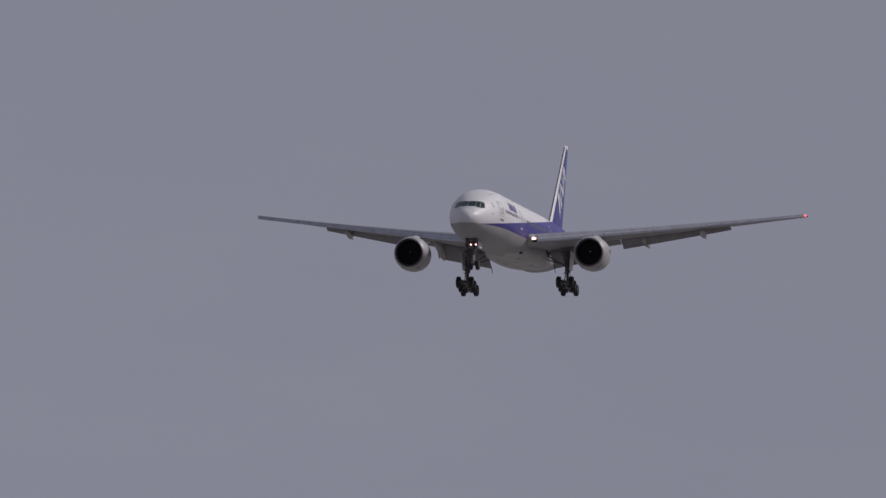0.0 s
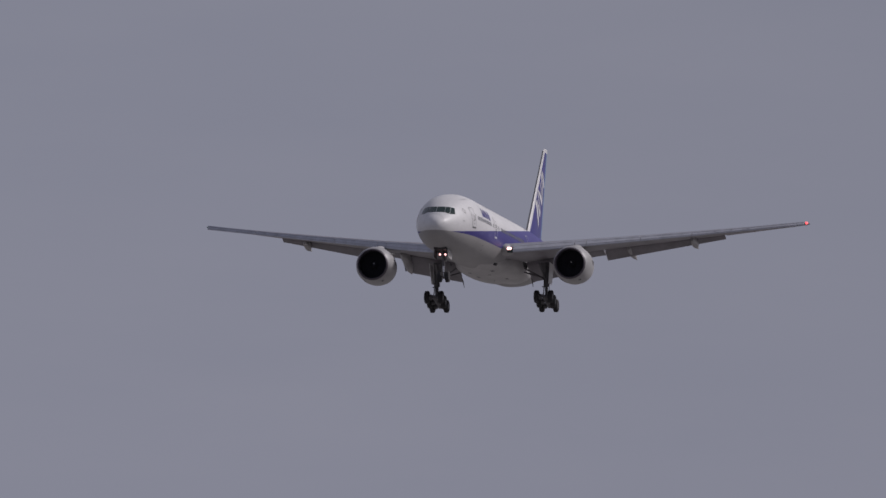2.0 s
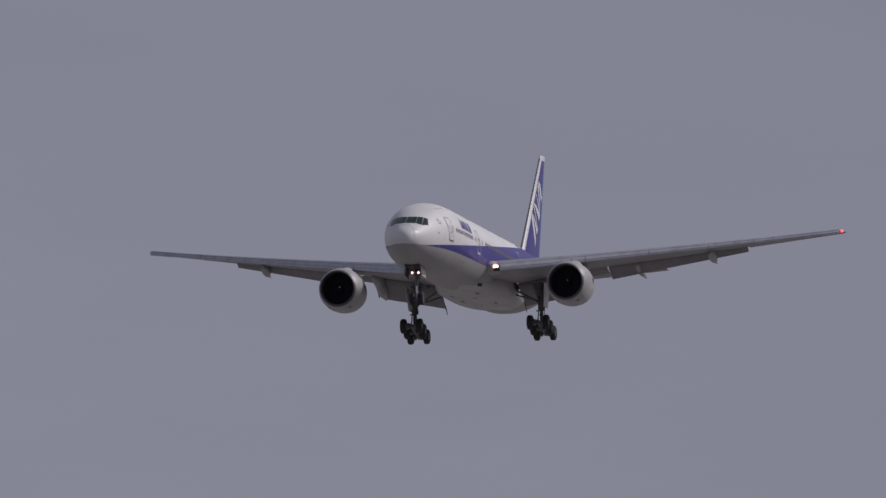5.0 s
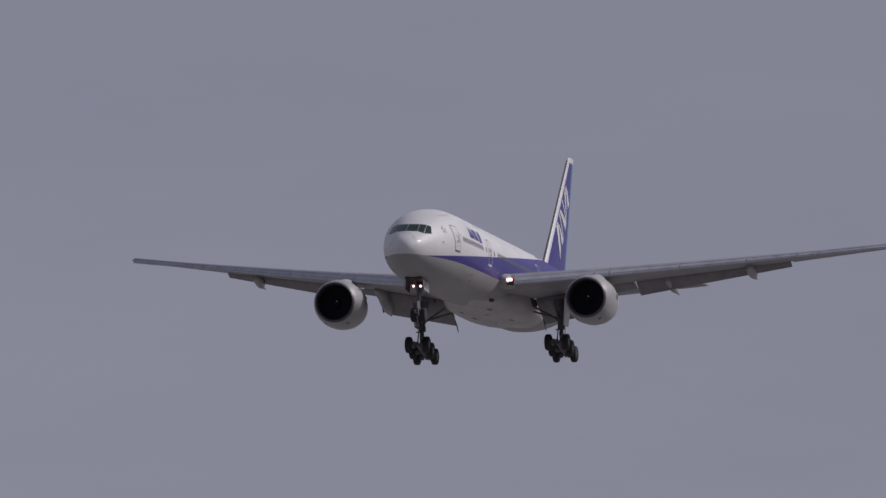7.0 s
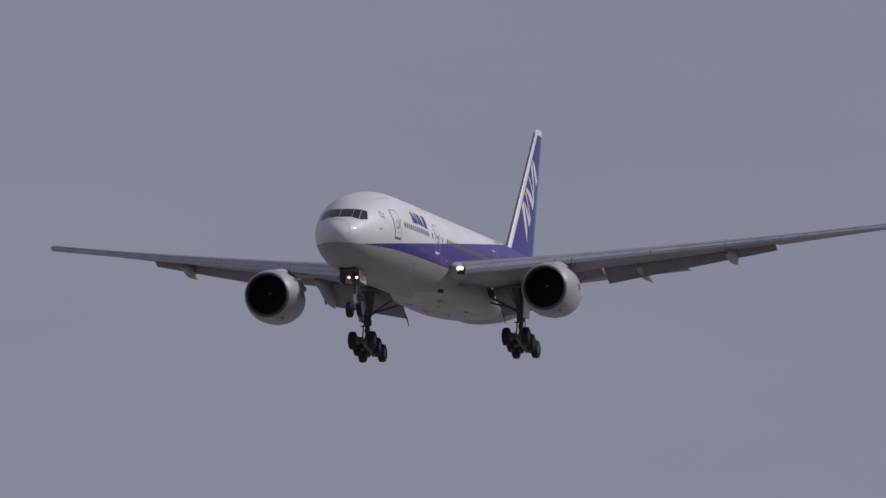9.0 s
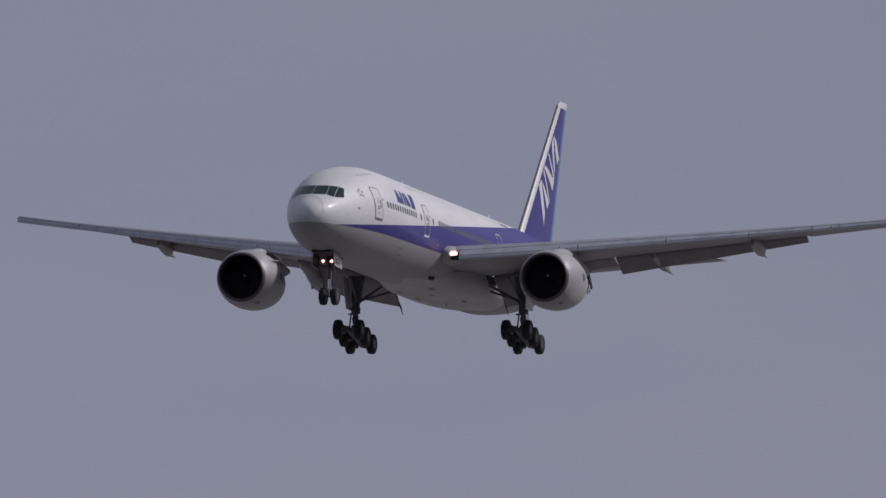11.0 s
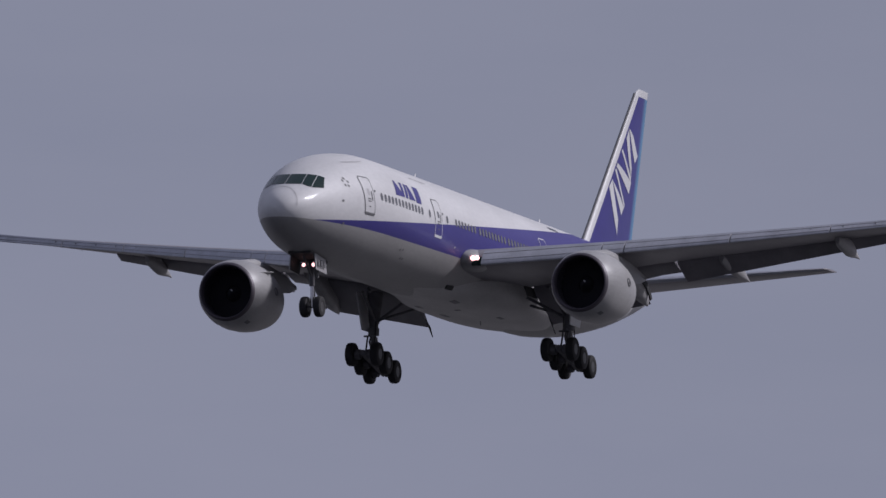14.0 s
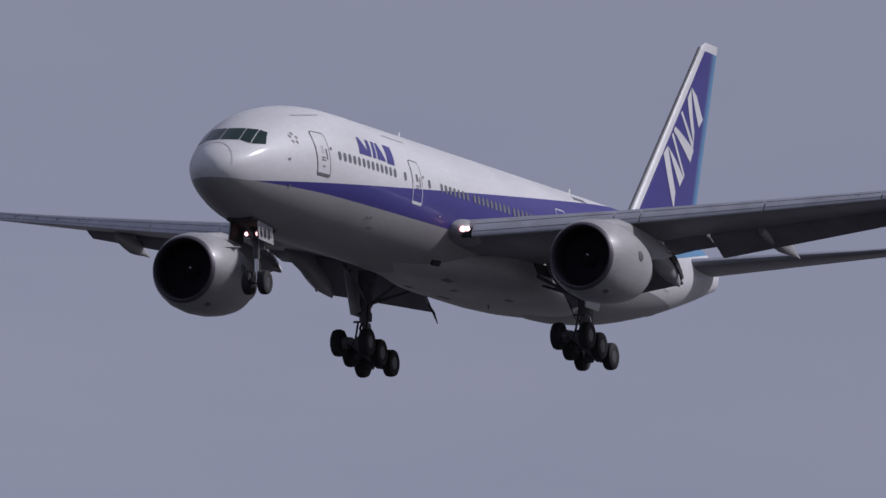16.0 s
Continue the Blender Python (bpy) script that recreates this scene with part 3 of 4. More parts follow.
    for y, length, tip_s, tip_z in ((13.3, 4.9, 38.2, -0.72), (19.5, 3.9, 38.0, 0.33)):
        bm = bmesh.new()
        s0, z0 = tip_s - length, wing_z(y) - 0.30
        rings = []
        for k in range(15):
            u = k / 14
            w = 0.31 * math.sqrt(max(0.0, math.sin(math.pi * min(1, u * 0.92 + 0.05)))) * (1 if u < 0.5 else 1 - 0.85 * ((u - 0.5) / 0.5)**1.3) + 0.012
            h = w * 1.45
            s = s0 + length * u
            z = z0 + (tip_z - z0) * u**1.6
            rings.append([(-s, side * (y + w * math.cos(math.tau * j / 16)), z + h * math.sin(math.tau * j / 16)) for j in range(16)])
        loft(bm, rings)
        part("flap_track_fairing", bm, M_FAIRING, wing, "pale canoe-shaped flap track fairing")
    for y in (12.5, 16.0, 20.0, 25.0, 28.5):
        bm = bmesh.new()
        s0, z0 = wing_point(y, 0.99 if y > 22.4 else 0.80, 0.0)
        rod(bm, (-s0, side * y, z0), (-s0 - 0.35, side * (y + 0.06), z0 - 0.02), 0.012, 0.006, 6)
        part("static_wick", bm, M_LINE, wing)
    # deep hinge fairing at the outer end of the inboard flap, hanging below the flap's underside
    keel = ((29.3, -0.95), (30.2, -1.24), (31.2, -1.50), (32.2, -1.92), (33.2, -2.17), (34.0, -2.28), (34.7, -2.34))
    bm = bmesh.new()
    rings = []
    for k in range(19):
        s = 29.3 + 5.4 * k / 18
        low = ease(keel, s)
        top = max(low + 0.06, -0.62 if s < 31.7 else -0.62 - 0.50 * (s - 31.7))
        w = 0.40 * min(1.0, 0.25 + k / 6) * (1.0 if k < 15 else 1.0 - 0.2 * (k - 14))
        d = min(0.75, (top - low) * 0.7)
        rings.append([(-s, side * (8.72 + a * w), z) for a, z in ((0.0, low), (0.5, low + 0.15 * d), (0.85, low + 0.5 * d), (1.0, low + d), (1.0, top),
                                                               (-1.0, top), (-1.0, low + d), (-0.85, low + 0.5 * d), (-0.5, low + 0.15 * d))])
    loft(bm, rings)
    part("hinge_fairing", bm, M_FAIRING, wing, "grey deep flap hinge fairing", angle=50)
    # dark curved arm behind it
    bm = bmesh.new()
    loft(bm, [[(-s - a * w * 0.5, side * (9.16 + b * 0.045), z + a * w * 0.35) for a, b in ((-1, -1), (1, -1), (1, 1), (-1, 1))]
              for s, z, w in ((31.9, -1.02, 0.30), (32.55, -1.14, 0.36), (33.0, -1.30, 0.36), (33.4, -1.52, 0.28), (33.75, -1.78, 0.22), (34.0, -2.05, 0.18))])
    part("flap_arm", bm, M_BAY, wing, "dark curved flap drive arm")
    # pair of landing lamps in the wing root's leading edge
    for y0, r in ((3.48, 0.15), (3.70, 0.125)):
        bm = bmesh.new()
        bmesh.ops.create_icosphere(bm, subdivisions=2, radius=r)
        bmesh.ops.transform(bm, matrix=Matrix.Translation((-21.36, side * y0, -1.16)) @ Matrix.Diagonal((0.8, 1.1, 0.95, 1)), verts=bm.verts[:])
        part("landing_lamp", bm, M_LAMP, wing, "lit landing lamp in the wing root")
    # rounded root fillet round the lamp, and the dark lens under it
    bm = bmesh.new()
    bmesh.ops.create_uvsphere(bm, u_segments=28, v_segments=16, radius=1.0)
    bmesh.ops.transform(bm, matrix=Matrix.Translation((-22.85, side * 3.0, -1.12)) @ Matrix.Diagonal((1.7, 0.90, 0.58, 1)), verts=bm.verts[:])
    part("wing_root_fillet", bm, M_COWL, wing, "pale rounded wing root fillet")
    bm = bmesh.new()
    slab(bm, [(-21.43, side * 3.30, -1.20), (-21.48, side * 4.0, -1.10), (-21.7, side * 4.0, -1.52), (-21.62, side * 3.34, -1.52)], 0.06)
    part("lamp_lens", bm, M_GLASS, wing, "dark lens below the landing lamp")
    bm = bmesh.new()
    bmesh.ops.create_icosphere(bm, subdivisions=2, radius=0.14 if side > 0 else 0.08)
    bmesh.ops.transform(bm, matrix=Matrix.Translation((-wing_le(30.1) - 0.35, side * 30.22, wing_z(30.1) + 0.03)) @ Matrix.Diagonal((1.8, 0.9, 0.8, 1)), verts=bm.verts[:])
    part("navigation_lamp", bm, M_RED if side > 0 else M_GREEN, wing, "red wing tip lamp" if side > 0 else "green wing tip lamp")


build_wing(1)
build_wing(-1)


# ---- engines ----
def build_engine(side):
    cx, cy, cz = -20.0, side * 9.85, -2.75
    at = (cx, cy, cz)
    cowl = part("engine_cowl", revolve([(-0.20, 1.565), (-0.5, 1.70), (-1.1, 1.82), (-2.0, 1.885), (-3.1, 1.84), (-4.2, 1.68), (-5.0, 1.50),
                                        (-5.0, 1.44), (-4.0, 1.46), (-1.4, 1.42), (-0.3, 1.40)], 64, at, closed=True), M_COWL, airliner,
                "pale grey engine nacelle")
    lip = [(-0.195, 1.57), (-0.09, 1.525), (-0.025, 1.48), (0.0, 1.44), (-0.03, 1.40), (-0.12, 1.37), (-0.295, 1.355), (-0.4, 1.365)]
    part("inlet_lip", revolve(lip + [(-0.4, 1.40), (-0.3, 1.50)], 64, at, closed=True), M_LIP, cowl, "dark metal inlet lip")
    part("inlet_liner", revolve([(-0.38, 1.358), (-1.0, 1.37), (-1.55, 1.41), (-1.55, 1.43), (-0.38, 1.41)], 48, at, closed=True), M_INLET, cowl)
    # blades, backing and spinner share the colour darkened for inlet shade
    blade = None
    for k in range(24):
        if blade is None:
            rows = []
            for r, chord, lean in ((0.42, 0.28, 0.6), (0.8, 0.46, 0.9), (1.15, 0.58, 1.05), (1.375, 0.62, 1.15)):
                dx, dt = chord * math.cos(lean), chord * math.sin(lean)
                rows.append([(u * dx * -0.5 + h, r * math.cos(u * dt / r), r * math.sin(u * dt / r)) for u, h in ((-1, 0), (0, 0.02), (1, 0), (0, -0.02))])
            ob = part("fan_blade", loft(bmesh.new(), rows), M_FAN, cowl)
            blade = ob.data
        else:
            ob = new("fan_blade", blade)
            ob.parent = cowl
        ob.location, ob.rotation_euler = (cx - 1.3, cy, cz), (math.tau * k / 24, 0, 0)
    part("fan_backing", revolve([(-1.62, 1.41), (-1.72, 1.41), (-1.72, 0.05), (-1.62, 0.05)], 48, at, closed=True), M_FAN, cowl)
    part("spinner", revolve([(-0.72, 0.01), (-0.80, 0.09), (-1.0, 0.24), (-1.25, 0.37), (-1.5, 0.44)], 32, at), M_FAN, cowl, "pointed spinner, near black for the inlet's shade")
    bm = bmesh.new()
    loft(bm, [[(cx - 0.79 - 0.035 * k, cy + (0.10 + 0.03 * k) * math.cos(0.4 * k + 1), cz + (0.10 + 0.03 * k) * math.sin(0.4 * k + 1)),
               (cx - 0.81 - 0.035 * k, cy + (0.16 + 0.03 * k) * math.cos(0.4 * k + 1), cz + (0.16 + 0.03 * k) * math.sin(0.4 * k + 1)),
               (cx - 0.85 - 0.035 * k, cy + (0.13 + 0.03 * k) * math.cos(0.4 * k + 1), cz + (0.13 + 0.03 * k) * math.sin(0.4 * k + 1))] for k in range(3)])
    part("spinner_mark", bm, M_WHITE, cowl, "white curl painted on the spinner")
    core = part("core_cowl", revolve([(-4.4, 1.22), (-5.2, 1.14), (-6.2, 0.92), (-6.9, 0.74), (-6.9, 0.68), (-4.4, 1.1)], 40, at, closed=True), M_HOT, cowl)
    part("exhaust_plug", revolve([(-6.2, 0.58), (-6.9, 0.50), (-7.6, 0.28), (-8.0, 0.05)], 32, at), M_HOT, cowl)
    # pylon from the nacelle's top to the wing's underside
    bm = bmesh.new()
    rings = []
    for x, w, top, low in ((-1.7, 0.05, 1.87, 1.7), (-2.6, 0.24, 1.98, 1.6), (-3.4, 0.36, 2.10, 1.5), (-4.1, 0.40, 2.20, 1.4), (-5.5, 0.42, 2.15, 1.0), (-7.5, 0.36, 2.0, 0.75), (-9.6, 0.20, 1.75, 1.0), (-11.0, 0.05, 1.55, 1.35)):
        rings.append([(cx + x, cy + a * w, cz + b) for a, b in ((-0.3, top), (0.3, top), (0.65, top - 0.05), (0.9, top - 0.16), (1, (top + low) / 2), (0.8, low), (-0.8, low), (-1, (top + low) / 2), (-0.9, top - 0.16), (-0.65, top - 0.05))])
    loft(bm, rings)
    part("pylon", bm, M_COWL, airliner, "pale engine pylon under the wing", angle=50)
    # chine, latch and round maker's badge on the cowl
    for s2 in (1, -1):
        bm = bmesh.new()
        a = radians(52)
        y0, z0 = s2 * math.sin(a) * 1.84, math.cos(a) * 1.84
        slab(bm, [(cx - 1.3, cy + y0, cz + z0), (cx - 2.5, cy + y0, cz + z0), (cx - 2.5, cy + y0 * 1.24, cz + z0 * 1.12), (cx - 2.1, cy + y0 * 1.1, cz + z0 * 1.1)], 0.03)
        if s2 == -side:
            part("chine", bm, M_COWL, cowl)
        else:
            bm.free()
        bm = bmesh.new()
        ring = []
        for k in range(20):
            t = math.tau * k / 20
            ang = radians(82 + 7.2 * math.sin(t))
            ring.append((cx - 2.75 + 0.25 * math.cos(t), cy + s2 * 1.868 * math.sin(ang), cz + 1.868 * math.cos(ang)))
        scaled = lambda k, q: [((x - cx + 2.75) * k + cx - 2.75, cy + (y - cy) * q, (z - cz - 0.26) * k + cz + 0.26) for x, y, z in ring]
        loft(bm, [ring, scaled(1.0, 1.012), scaled(0.72, 1.012), scaled(0.72, 1.0)], cap=False)
        part("cowl_badge", bm, M_LINE, cowl, "dark round badge")
        bm = bmesh.new()
        slab(bm, [(cx - 2.62, cy + s2 * 1.885, cz + 0.40), (cx - 2.70, cy + s2 * 1.885, cz + 0.40), (cx - 2.88, cy + s2 * 1.885, cz + 0.12), (cx - 2.80, cy + s2 * 1.885, cz + 0.12)], 0.02)
        part("badge_bar", bm, M_LINE, cowl)
        bm = bmesh.new()
        a0 = radians(146)
        slab(bm, [(cx - x, cy + s2 * math.sin(a) * r, cz + math.cos(a) * r) for x, a, r in ((0.75, a0, 1.745), (1.15, a0, 1.815), (1.15, a0 + 0.14, 1.815), (0.75, a0 + 0.14, 1.745))], 0.04)
        part("cowl_vent", bm, M_LINE, cowl)
    bm = bmesh.new()
    ring = lambda x, r: [(cx + x, cy + r * math.cos(math.tau * k / 64), cz + r * math.sin(math.tau * k / 64)) for k in range(64)]
    for x, r in ((-3.35, 1.832),):
        loft(bm, [ring(x, r), ring(x - 0.03, r)], cap=False)
    part("cowl_seam", bm, M_SEAM, cowl)


build_engine(1)
build_engine(-1)


# ---- tail ----
def fin_le(z):
    return 49.6 + (z - 3.3) * 0.944


def fin_te(z):
    return 57.6 + (z - 3.3) * 0.297


def fin_at(u, z, off, side):
    """A point on the fin's flank: u is the fraction of the chord."""
    ch = fin_te(z) - fin_le(z)
    return Vector((-(fin_le(z) + u * ch), side * (ch * foil_half(u, 0.09) + off), z))


def build_tail():
    xs = (0, 0.01, 0.03, 0.08, 0.16, 0.3, 0.5, 0.7, 0.85, 1.0)
    bm = bmesh.new()
    rings = []
    for z in (2.2, 3.3, 5, 7, 9, 11, 12.2):
        ch = fin_te(z) - fin_le(z)
        loop = [(x, foil_half(x, 0.09)) for x in reversed(xs)] + [(x, -foil_half(x, 0.09)) for x in xs[1:]]
        rings.append([(-(fin_le(z) + x * ch), h * ch, z) for x, h in loop])
    loft(bm, rings)
    fin = part("tail_fin", bm, M_FIN, airliner, "deep blue tail fin with white leading edge")
    bm = bmesh.new()
    loop = [(x, foil_half(x, 0.09)) for x in reversed(xs)] + [(x, -foil_half(x, 0.09)) for x in xs[1:]]
    rings = []
    for z, shrink in ((12.2, 1.0), (12.45, 0.97), (12.62, 0.86)):
        ch = (fin_te(z) - fin_le(z)) * shrink
        rings.append([(-(fin_te(z) - ch + x * ch), h * ch * (1.02 if shrink == 1 else shrink), z) for x, h in loop])
    loft(bm, rings)
    part("fin_cap", bm, M_WHITE, fin, "white fin tip")
    bm = bmesh.new()
    rings = []
    for z in span(2.9, 12.2, 10):
        ch = fin_te(z) - fin_le(z)
        reach = 0.50 / ch
        loop = [(u * reach, foil_half(u * reach, 0.09)) for u in (1, 0.6, 0.3, 0.1, 0.02, 0)]
        loop += [(x, -h) for x, h in reversed(loop[:-1])]
        rings.append([(-(fin_le(z) + x * ch - 0.02), h * ch + math.copysign(0.012, h), z) for x, h in loop])
    loft(bm, rings, cap=False, closed=False)
    part("fin_leading_edge", bm, M_WHITE, fin, "white fin leading edge")
    bm = bmesh.new()
    edge = [Vector((-fin_le(z) + 0.035, 0, z)) for z in span(3.2, 12.3, 6)]
    for p0, p1 in zip(edge, edge[1:]):
        rod(bm, p0, p1, 0.075, None, 8)
    part("edge_strip", bm, M_LINE, fin, "dark strip along the fin's leading edge")
    # plain slanted white shapes standing for the operator's emblem
    shapes = [((0.098, 6.60), (0.120, 7.04), (0.511, 4.94), (0.559, 4.06)),
              ((0.120, 7.04), (0.353, 6.46), (0.608, 5.76), (0.571, 5.26)),
              ((0.118, 7.62), (0.131, 7.76), (0.614, 5.92), (0.620, 5.72)),
              ((0.122, 7.86), (0.128, 8.08), (0.707, 7.28), (0.687, 6.60)),
              ((0.138, 8.84), (0.158, 8.94), (0.674, 7.56), (0.682, 7.26)),
              ((0.182, 9.62), (0.188, 10.18), (0.627, 8.14), (0.674, 7.56)),
              ((0.181, 10.24), (0.438, 9.88), (0.814, 8.88), (0.733, 8.42))]
    for side in (1, -1):
        for q in shapes:
            bm = bmesh.new()
            a, b, c, d = [Vector((*p, 0)) for p in q]
            n = 6
            sheet(bm, [[fin_at(*a.lerp(b, i / 2).lerp(d.lerp(c, i / 2), j / n).xy, 0.012, side) for i in range(3)] for j in range(n + 1)])
            part("emblem_bar", bm, M_WHITE, fin, "white slanted emblem shape")
    for side in (1, -1):
        bm = bmesh.new()
        rings = []
        for k in range(7):
            u = k / 6
            y = 0.6 + 10.15 * u
            s = 52.0 + 6.6 * u
            ch = 6.2 - 4.1 * u
            rings.append(foil(s, side * y, 1.15 + 0.125 * (y - 0.6), ch, 0.095, -1.0, xs, 0.0))
        rings.append(foil(59.0, side * 10.95, 1.15 + 0.125 * 10.3, 1.7, 0.06, -1.0, xs, 0.0))
        loft(bm, rings)
        stab = part("tailplane", bm, M_WING, airliner, "grey swept tailplane")
        bm = bmesh.new()
        rings = []
        for k in range(7):
            u = k / 6
            y, s, ch = 0.9 + 9.9 * u, 52.2 + 6.45 * u, 6.1 - 4.0 * u
            pts = foil(s - 0.015, side * y, 1.15 + 0.125 * (y - 0.6), ch, 0.10, -1.0, (0, 0.01, 0.03, 0.06), 0.0)
            rings.append(pts)
        loft(bm, rings, cap=False, closed=False)
        part("leading_edge", bm, M_SLAT, stab, "bare metal leading edge")


build_tail()


# ---- landing gear ----
TYRE = [(-0.22, 0.30), (-0.235, 0.40), (-0.23, 0.52), (-0.19, 0.60), (-0.10, 0.632), (0.0, 0.637), (0.10, 0.632), (0.19, 0.60), (0.23, 0.52), (0.235, 0.40), (0.22, 0.30)]
HUB = [(-0.205, 0.31), (-0.20, 0.27), (-0.10, 0.235), (-0.07, 0.17), (-0.085, 0.125), (-0.19, 0.11), (-0.20, 0.02), (0.20, 0.02), (0.19, 0.11), (0.085, 0.125), (0.07, 0.17), (0.10, 0.235), (0.20, 0.27), (0.205, 0.31)]


def wheel(parent, at, scale):
    part("tyre", revolve([(a * scale, r * scale) for a, r in TYRE], 32, at, "y", True), M_TYRE, parent, "black tyre")
    part("hub", revolve([(a * scale, r * scale) for a, r in HUB], 24, at, "y"), M_HUB, parent, "grey wheel hub")


def build_main_gear(side):
    foot = Vector((-31.25, side * 5.5, -5.42))
    bm = bmesh.new()
    rod(bm, (-31.0, side * 5.35, -1.6), (-31.22, side * 5.48, -3.3), 0.46, 0.29, 18)
    rod(bm, (-31.22, side * 5.48, -3.3), (-31.25, side * 5.5, -3.9), 0.25, 0.22, 16)
    rod(bm, (-31.25, side * 5.5, -3.9), foot, 0.15, 0.15, 16)
    rod(bm, foot + Vector((0, 0, 0.25)), foot - Vector((0, 0, 0.12)), 0.26, 0.26, 14)
    gear = part("main_landing_gear", bm, M_STRUT, airliner, "lowered main landing gear leg with six-wheel bogie")
    tilt = radians(12.5)
    ahead = Vector((math.cos(tilt), 0, math.sin(tilt)))
    bm = bmesh.new()
    rod(bm, foot - ahead * 1.75, foot + ahead * 1.75, 0.17, 0.17, 14)
    part("bogie_beam", bm, M_STRUT, gear)
    for k in (-1, 0, 1):
        c = foot + ahead * 1.47 * k
        bm = bmesh.new()
        rod(bm, c - Vector((0, 0.75, 0)), c + Vector((0, 0.75, 0)), 0.09)
        part("axle", bm, M_STRUT, gear)
        for q in (-0.70, 0.70):
            wheel(gear, tuple(c + Vector((0, q, 0))), 1.0)
            bm = bmesh.new()
            rod(bm, c + Vector((0, q * 0.28, 0)), c + Vector((0, q * 0.74, 0)), 0.27, 0.29, 18)
            part("brake", bm, M_STRUT, gear, "dark brake drum")
    bm = bmesh.new()
    rod(bm, (-31.2, side * 5.4, -3.3), (-30.4, side * 3.4, -2.2), 0.085)
    rod(bm, (-31.2, side * 5.3, -3.15), (-31.6, side * 3.2, -2.5), 0.07)
    part("side_brace", bm, M_STRUT, gear)
    bm = bmesh.new()
    rod(bm, (-31.1, side * 5.4, -3.2), (-28.6, side * 5.2, -1.9), 0.09)
    part("drag_brace", bm, M_STRUT, gear)
    bm = bmesh.new()
    rod(bm, (-31.0, side * 5.5, -3.85), (-30.62, side * 5.5, -4.35), 0.055)
    rod(bm, (-30.62, side * 5.5, -4.35), (-31.15, side * 5.5, -5.0), 0.055)
    rod(bm, (-30.75, side * 5.35, -4.0), (-30.45, side * 5.35, -4.9), 0.05)
    rod(bm, (-30.75, side * 5.65, -4.0), (-30.45, side * 5.65, -4.9), 0.05)
    rod(bm, (-30.55, side * 5.2, -4.05), (-30.55, side * 5.8, -4.05), 0.05)
    part("torque_link", bm, M_STRUT, gear)
    for k, (a, b) in enumerate((((-30.98, 5.28, -3.2), (-30.9, 5.3, -4.3)), ((-30.9, 5.3, -4.3), (-30.35, 5.3, -4.95)), ((-31.5, 5.72, -3.4), (-31.55, 5.72, -4.6)), ((-31.55, 5.72, -4.6), (-32.1, 5.75, -5.3)))):
        bm = bmesh.new()
        rod(bm, (a[0], side * a[1], a[2]), (b[0], side * b[1], b[2]), 0.028, None, 8)
        part("hydraulic_hose", bm, M_TYRE, gear)
    bm = bmesh.new()
    loft(bm, [[(-31.25 + 0.30 * math.cos(a), side * 5.5 + 0.30 * math.sin(a), z) for a in (math.tau * k / 16 for k in range(16))] for z in (-3.55, -3.95)])
    part("leg_collar", bm, M_STRUT, gear)
    bm = bmesh.new()
    rod(bm, (-31.7, side * 5.5, -4.0), (-32.5, side * 5.5, -5.45), 0.07)
    part("tilt_actuator", bm, M_CHROME, gear)
    bm = bmesh.new()
    slab(bm, [(-29.9, side * 6.05, -1.7), (-32.2, side * 6.05, -1.8), (-31.95, side * 5.86, -3.72), (-30.35, side * 5.86, -3.72)], 0.06)
    part("leg_door", bm, M_WHITE, gear, "white gear door fixed to the leg")


build_main_gear(1)
build_main_gear(-1)


